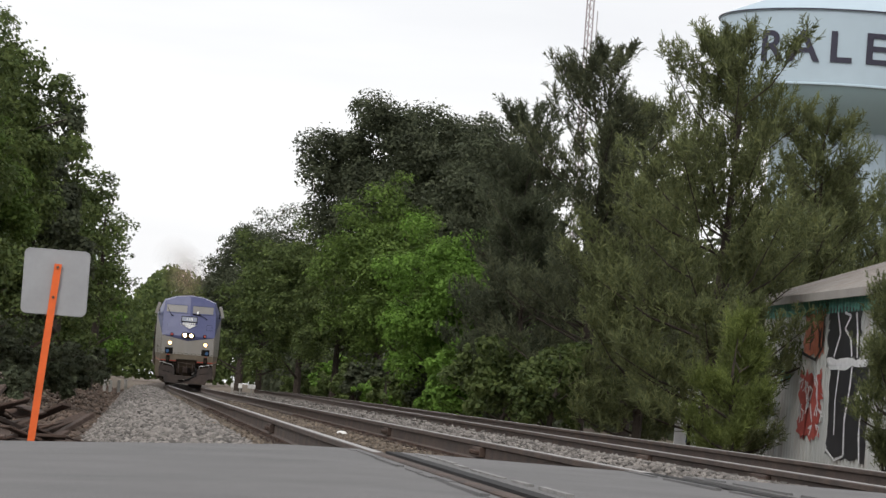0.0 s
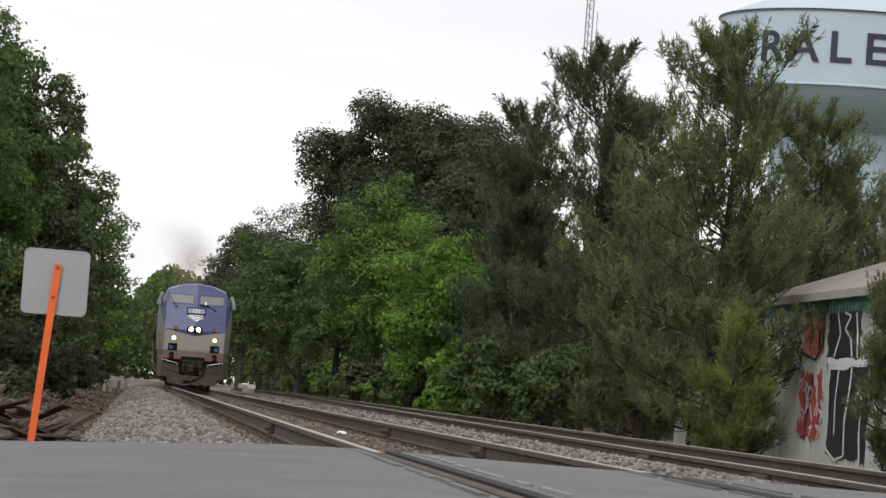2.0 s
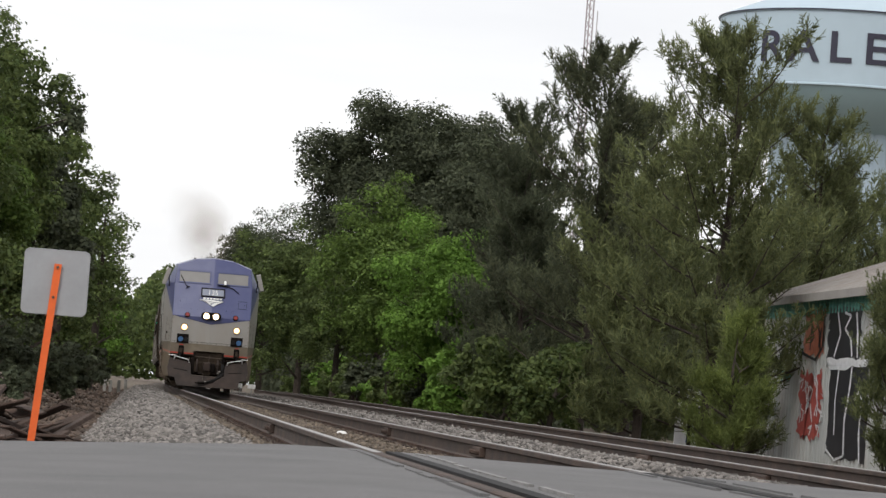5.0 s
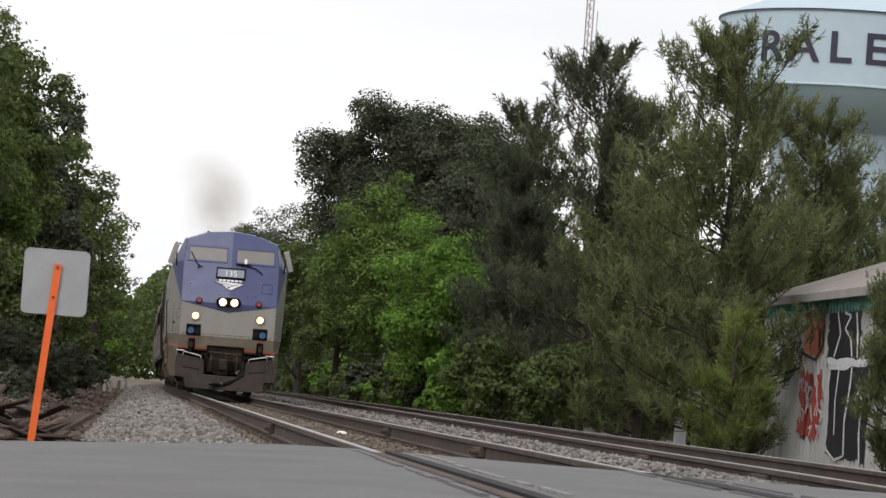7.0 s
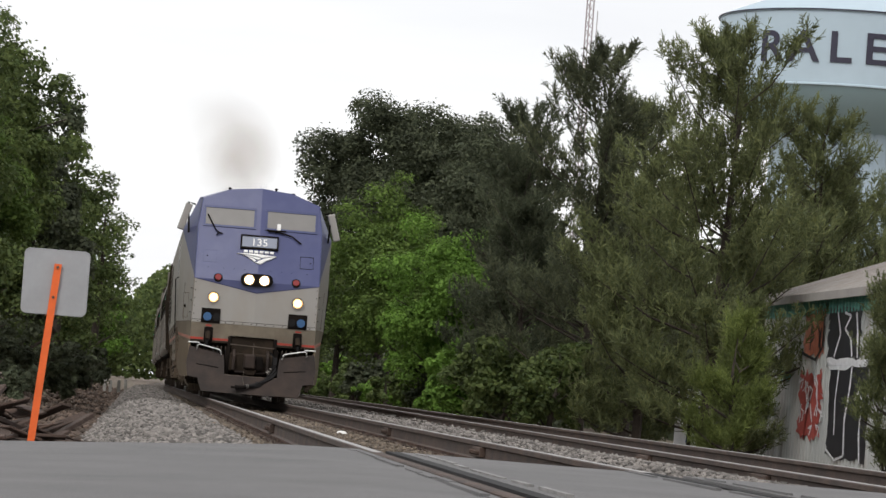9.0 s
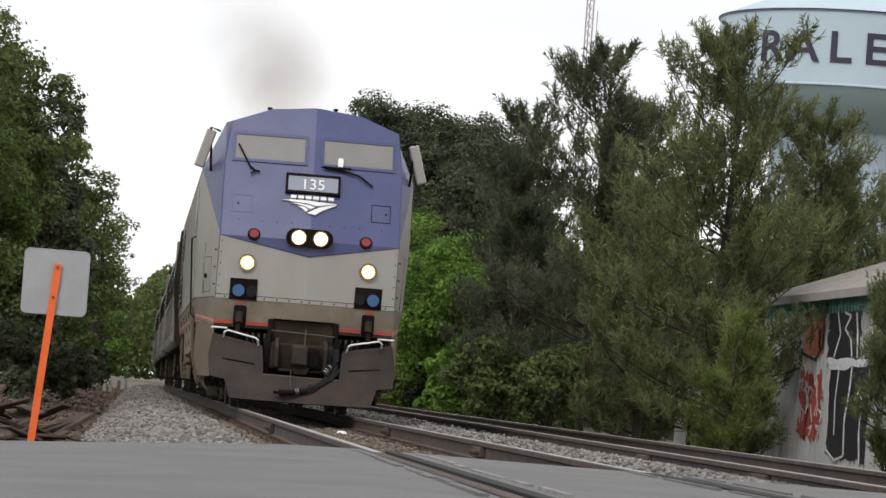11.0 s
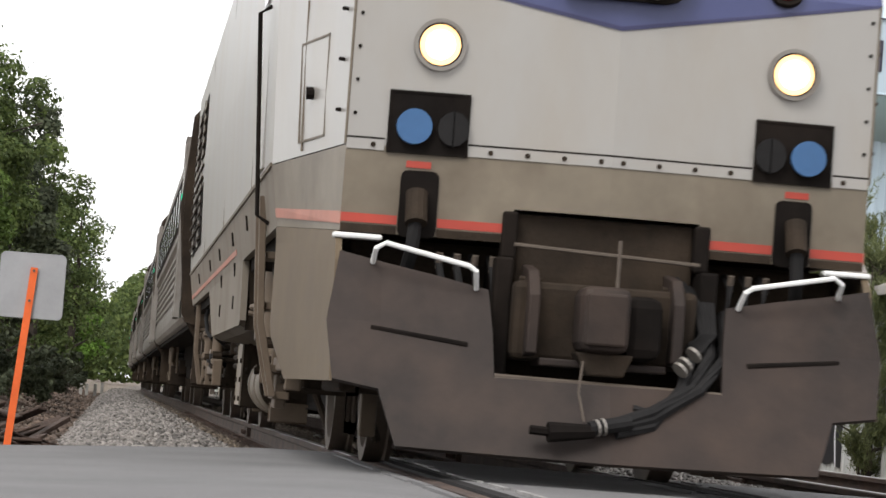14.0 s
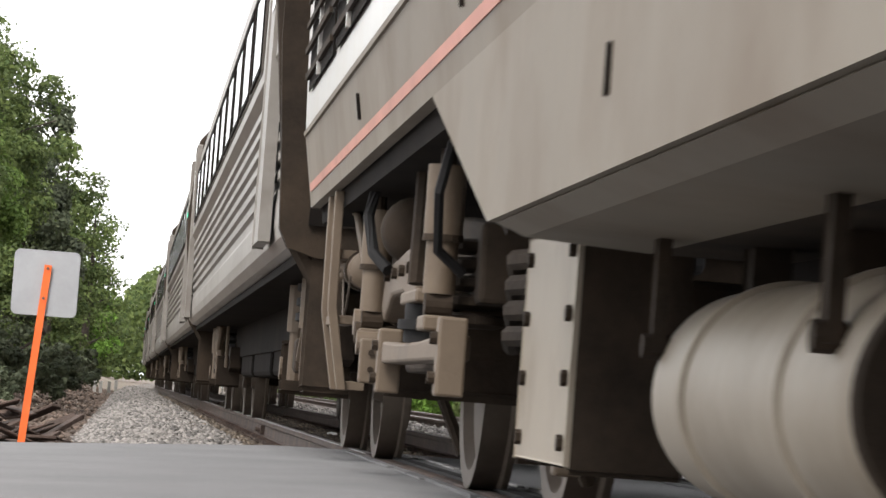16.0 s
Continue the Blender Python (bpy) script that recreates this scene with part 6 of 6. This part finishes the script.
def build_coach():
    C = thing("coach", "stainless steel passenger coach with fluted sides and dark windows", "railway coach", group="passenger coaches")
    n = 24.2
    prof = [(1.36, 0.985), (1.43, 1.0), (1.465, 1.05), (1.475, 1.12), (1.475, 1.24)]
    z = 1.26
    while z < 1.90:
        prof += [(1.455 + 0.06 * min(1, (z - 1.0)), z), (1.455 + 0.06 * min(1, (z - 1.0)), z + 0.045), (1.435 + 0.06 * min(1, (z - 1.0)), z + 0.055), (1.435 + 0.06 * min(1, (z - 1.0)), z + 0.085)]
        z += 0.095
    prof += [(1.53, 1.97), (1.53, 2.1), (1.525, 2.6), (1.50, 2.9), (1.44, 3.15), (1.30, 3.45), (1.02, 3.7), (0.6, 3.83), (0.0, 3.87)]
    bm = bmesh.new()
    rings = []
    for y in (0.0, n):
        right = [bm.verts.new((x, y, zz)) for x, zz in prof]
        left = [bm.verts.new((-x, y, zz)) if x else right[-1] for x, zz in prof]
        rings.append((right, left))
    for q in (0, 1):
        for i in range(len(prof) - 1):
            bm.faces.new((rings[0][q][i], rings[0][q][i + 1], rings[1][q][i + 1], rings[1][q][i]))
    for r in rings:
        bm.faces.new(r[0] + r[1][:-1][::-1])
    bm.faces.new((rings[0][0][0], rings[1][0][0], rings[1][1][0], rings[0][1][0]))
    part("body", bm, STEEL, C, "stainless steel body with horizontal flutes")
    for q in (-1, 1):
        for k in range(10):
            y = 3.0 + k * 1.9
            w = part("window", bx(q * 1.50, q * 1.536, y, y + 1.45, 2.12, 2.60, 0.0), DARKGLASS, C, "long dark tinted window")
            part("window_frame", bm_frame(q, y - 0.04, y + 1.49, 2.08, 2.64), BLACK, w)
        part("window_band", bx(q * 1.51, q * 1.533, 2.6, n - 2.6, 2.04, 2.68), TRUCK, C)
        for y in (0.9, n - 1.7):
            d = part("door", bx(q * 1.50, q * 1.541, y, y + 0.8, 1.05, 3.0, 0.01), STEEL, C, "steel vestibule door")
            part("door_window", bx(q * 1.54, q * 1.546, y + 0.22, y + 0.58, 2.25, 2.75), DARKGLASS, d)
        part("marker_light", bx(q * 1.535, q * 1.565, 0.27, 0.33, 2.29, 2.34, 0.008), GREENLAMP, C, "lit green marker light")
        part("lower_skirt", prism(bmesh.new(), [(3.4, 0.94), (n - 3.4, 0.94), (n - 4.2, 0.62), (4.2, 0.62)], "x", q * 0.9, q * 1.0), BLACK, C, "sooty underfloor skirt")
        for y in (0.02, n - 0.14):
            part("corner_post", pipe(bmesh.new(), [(q * 1.22, y + 0.06, 0.75), (q * 1.42, y + 0.06, 1.05), (q * 1.53, y + 0.06, 2.2), (q * 1.46, y + 0.06, 3.15), (q * 1.05, y + 0.06, 3.7)], 0.05), TRUCK, C)
            part("step_ladder", bx(q * 1.18, q * 1.30, y, y + 0.35, 0.35, 0.95, 0.02), TRUCK, C)
    for y0, y1 in ((4.6, 7.6), (8.2, 11.4), (12, 15.6), (16.2, 19.0)):
        part("equipment_box", bx(-0.98, 0.98, y0, y1, 0.42, 0.93, 0.04), BLACK, C, "dusty underfloor equipment box")
    for y in (-0.2, n):
        part("diaphragm", bx(-0.52, 0.52, y, y + 0.2, 1.0, 3.3, 0.05), RUBBER, C, "black gangway bellows")
    smooth_ = [(1.30, 0.95), (1.44, 0.99), (1.485, 1.08), (1.50, 1.4), (1.54, 1.97), (1.54, 2.1), (1.535, 2.6), (1.51, 2.9), (1.45, 3.16), (1.31, 3.46), (1.03, 3.71), (0.61, 3.84), (0.0, 3.88)]
    loop = smooth_ + [(-x, zz) for x, zz in smooth_[-2::-1]]
    for y in (-0.02, n - 0.1):
        part("end_frame", prism(bmesh.new(), loop, "y", y, y + 0.12), TRUCK, C, "dusty smooth end frame")
    part("end_panel", bx(-1.35, 1.35, -0.05, -0.024, 1.1, 3.3), BLACK, C, "dark end wall")
    part("floor", bx(-1.38, 1.38, 0.13, n - 0.13, 0.93, 0.98), BLACK, C)
    for yc in (3.3, n - 3.3):
        t = bmesh.new()
        for s in (-1, 1):
            prism(t, [(yc - 1.75, 0.5), (yc - 1.7, 0.72), (yc - 0.5, 0.7), (yc, 0.55), (yc + 0.5, 0.7), (yc + 1.7, 0.72), (yc + 1.75, 0.5), (yc + 0.5, 0.36), (yc - 0.5, 0.36)], "x", s * 0.98, s * 1.1, 0.01)
        box(t, -1.0, 1.0, yc - 0.3, yc + 0.3, 0.45, 0.9, 0.02)
        tr = part("truck", t, TRUCK, C, "dusty cast steel wheel truck")
        for e in (-1, 1):
            wheelset(tr, yc + e * 1.3, 0.45)
            for s in (-1, 1):
                part("journal_box", bx(s * 1.0, s * 1.2, yc + e * 1.3 - 0.15, yc + e * 1.3 + 0.15, 0.32, 0.6, 0.02), TRUCK, tr)
        for s in (-1, 1):
            for dy in (-0.95, 0.42):
                part("damper", tube(tb((s * 1.18, yc + dy, 0.38), (s * 1.18, yc + dy, 0.70), 0.045, seg=10), (s * 1.18, yc + dy, 0.66), (s * 1.18, yc + dy, 0.96), 0.065, seg=10), TANK, tr, "dusty cylindrical damper", True)
            bm = bmesh.new()
            for k in range(3):
                lathe(bm, [(0.2, 0), (0.25, 0.02), (0.25, 0.06), (0.2, 0.08)], Matrix.Translation((s * 0.97, yc, 0.70 + k * 0.085)), 16)
            part("air_spring", bm, RUBBER, tr, "black ribbed air spring", True)
            part("link_rod", tb((s * 1.2, yc - 1.5, 0.93), (s * 1.2, yc - 0.55, 0.5), 0.028, seg=6), TANK, tr)
            part("brake_unit", bx(min(s * 1.08, s * 1.22), max(s * 1.08, s * 1.22), yc - 0.35, yc - 0.05, 0.42, 0.62, 0.03), TRUCK, tr)
            for e in (-1, 1):
                part("journal_cap", tb((s * 1.19, yc + e * 1.3, 0.45), (s * 1.23, yc + e * 1.3, 0.45), 0.07, seg=12), TANK, tr)
                part("hanger_strap", bx(min(s * 1.12, s * 1.15), max(s * 1.12, s * 1.15), yc + e * 1.62 - 0.04, yc + e * 1.62 + 0.04, 0.5, 0.95, 0.006), TANK, tr)
    return C


def bm_frame(q, y0, y1, z0, z1):
    bm = bmesh.new()
    w = 0.035
    for a in ((y0, y1, z0, z0 + w), (y0, y1, z1 - w, z1), (y0, y0 + w, z0 + w, z1 - w), (y1 - w, y1, z0 + w, z1 - w)):
        box(bm, q * 1.53, q * 1.542, *a)
    return bm


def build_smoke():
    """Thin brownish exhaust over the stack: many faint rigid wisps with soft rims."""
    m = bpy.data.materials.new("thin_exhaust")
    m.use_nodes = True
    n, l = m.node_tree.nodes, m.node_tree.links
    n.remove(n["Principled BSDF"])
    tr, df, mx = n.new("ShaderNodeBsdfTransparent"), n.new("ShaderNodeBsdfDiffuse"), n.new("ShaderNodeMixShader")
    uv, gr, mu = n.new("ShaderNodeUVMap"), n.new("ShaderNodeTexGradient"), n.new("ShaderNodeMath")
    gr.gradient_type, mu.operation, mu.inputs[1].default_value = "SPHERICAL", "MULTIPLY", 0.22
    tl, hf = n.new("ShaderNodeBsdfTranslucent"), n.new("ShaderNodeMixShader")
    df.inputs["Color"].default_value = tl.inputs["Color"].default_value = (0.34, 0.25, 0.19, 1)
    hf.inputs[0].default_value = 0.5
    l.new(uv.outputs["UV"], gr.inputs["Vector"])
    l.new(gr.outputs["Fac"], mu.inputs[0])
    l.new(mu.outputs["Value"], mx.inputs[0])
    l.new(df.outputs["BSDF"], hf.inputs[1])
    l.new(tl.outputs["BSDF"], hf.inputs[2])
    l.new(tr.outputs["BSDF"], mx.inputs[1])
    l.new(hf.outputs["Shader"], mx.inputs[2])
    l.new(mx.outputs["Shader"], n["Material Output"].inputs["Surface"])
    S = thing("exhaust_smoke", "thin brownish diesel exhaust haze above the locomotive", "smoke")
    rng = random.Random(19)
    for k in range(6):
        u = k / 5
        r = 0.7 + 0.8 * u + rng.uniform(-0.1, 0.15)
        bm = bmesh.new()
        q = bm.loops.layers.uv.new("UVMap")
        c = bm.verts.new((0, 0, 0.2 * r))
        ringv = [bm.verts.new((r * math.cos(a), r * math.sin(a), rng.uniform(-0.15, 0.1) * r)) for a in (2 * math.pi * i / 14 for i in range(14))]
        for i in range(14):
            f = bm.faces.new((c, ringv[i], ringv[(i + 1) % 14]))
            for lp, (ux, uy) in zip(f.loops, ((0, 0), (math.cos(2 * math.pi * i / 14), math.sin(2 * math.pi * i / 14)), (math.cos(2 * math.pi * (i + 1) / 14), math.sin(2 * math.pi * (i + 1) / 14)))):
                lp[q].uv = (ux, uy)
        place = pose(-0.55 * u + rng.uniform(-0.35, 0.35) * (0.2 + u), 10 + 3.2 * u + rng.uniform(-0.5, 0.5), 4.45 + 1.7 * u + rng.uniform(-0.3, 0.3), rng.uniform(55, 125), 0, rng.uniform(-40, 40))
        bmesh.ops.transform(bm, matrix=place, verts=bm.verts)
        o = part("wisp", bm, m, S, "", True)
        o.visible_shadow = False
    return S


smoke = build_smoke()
loco = build_locomotive()
coach = build_coach()
coaches = [coach] + [copy_thing(coach, pose(0, 300, 0)) for _ in range(6)]

# distance of the locomotive's front from the crossing, in seconds and metres
RUN = [(0.0, 154.4), (0.1, 153.4), (3.5, 119.6), (7.0, 84.75), (9.0, 64.85), (11.5, 40.0), (12.0, 35.0), (12.5, 30.05), (13.0, 25.08), (13.5, 20.1), (14.0, 15.1), (14.5, 10.1), (15.0, 5.13), (15.5, 0.15), (15.9, -3.83), (16.0, -4.83)]


def along(s):
    return pose(bend(s), s, 0, 0, 0, -math.degrees(math.atan(max(0.0, s - 130) / 8000)))


def motions():
    ts = [0.0, 0.1] + [0.5 * i for i in range(1, 32)] + [15.9, 16.0]
    pos = [float(np.interp(t, [r[0] for r in RUN], [r[1] for r in RUN])) for t in ts]
    def chord(s, n):
        a, b = Vector((bend(s), s, 0)), Vector((bend(s + n), s + n, 0))
        d = b - a
        return pose(a.x, a.y, 0, 0, 0, -math.degrees(math.atan2(d.x, d.y)))
    walk(loco, [(t, chord(s, 20.0)) for t, s in zip(ts, pos)])
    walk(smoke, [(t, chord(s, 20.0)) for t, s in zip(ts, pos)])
    for k, c in enumerate(coaches):
        walk(c, [(t, chord(s + 20.75 + 24.6 * k, 24.2)) for t, s in zip(ts, pos)])


motions()
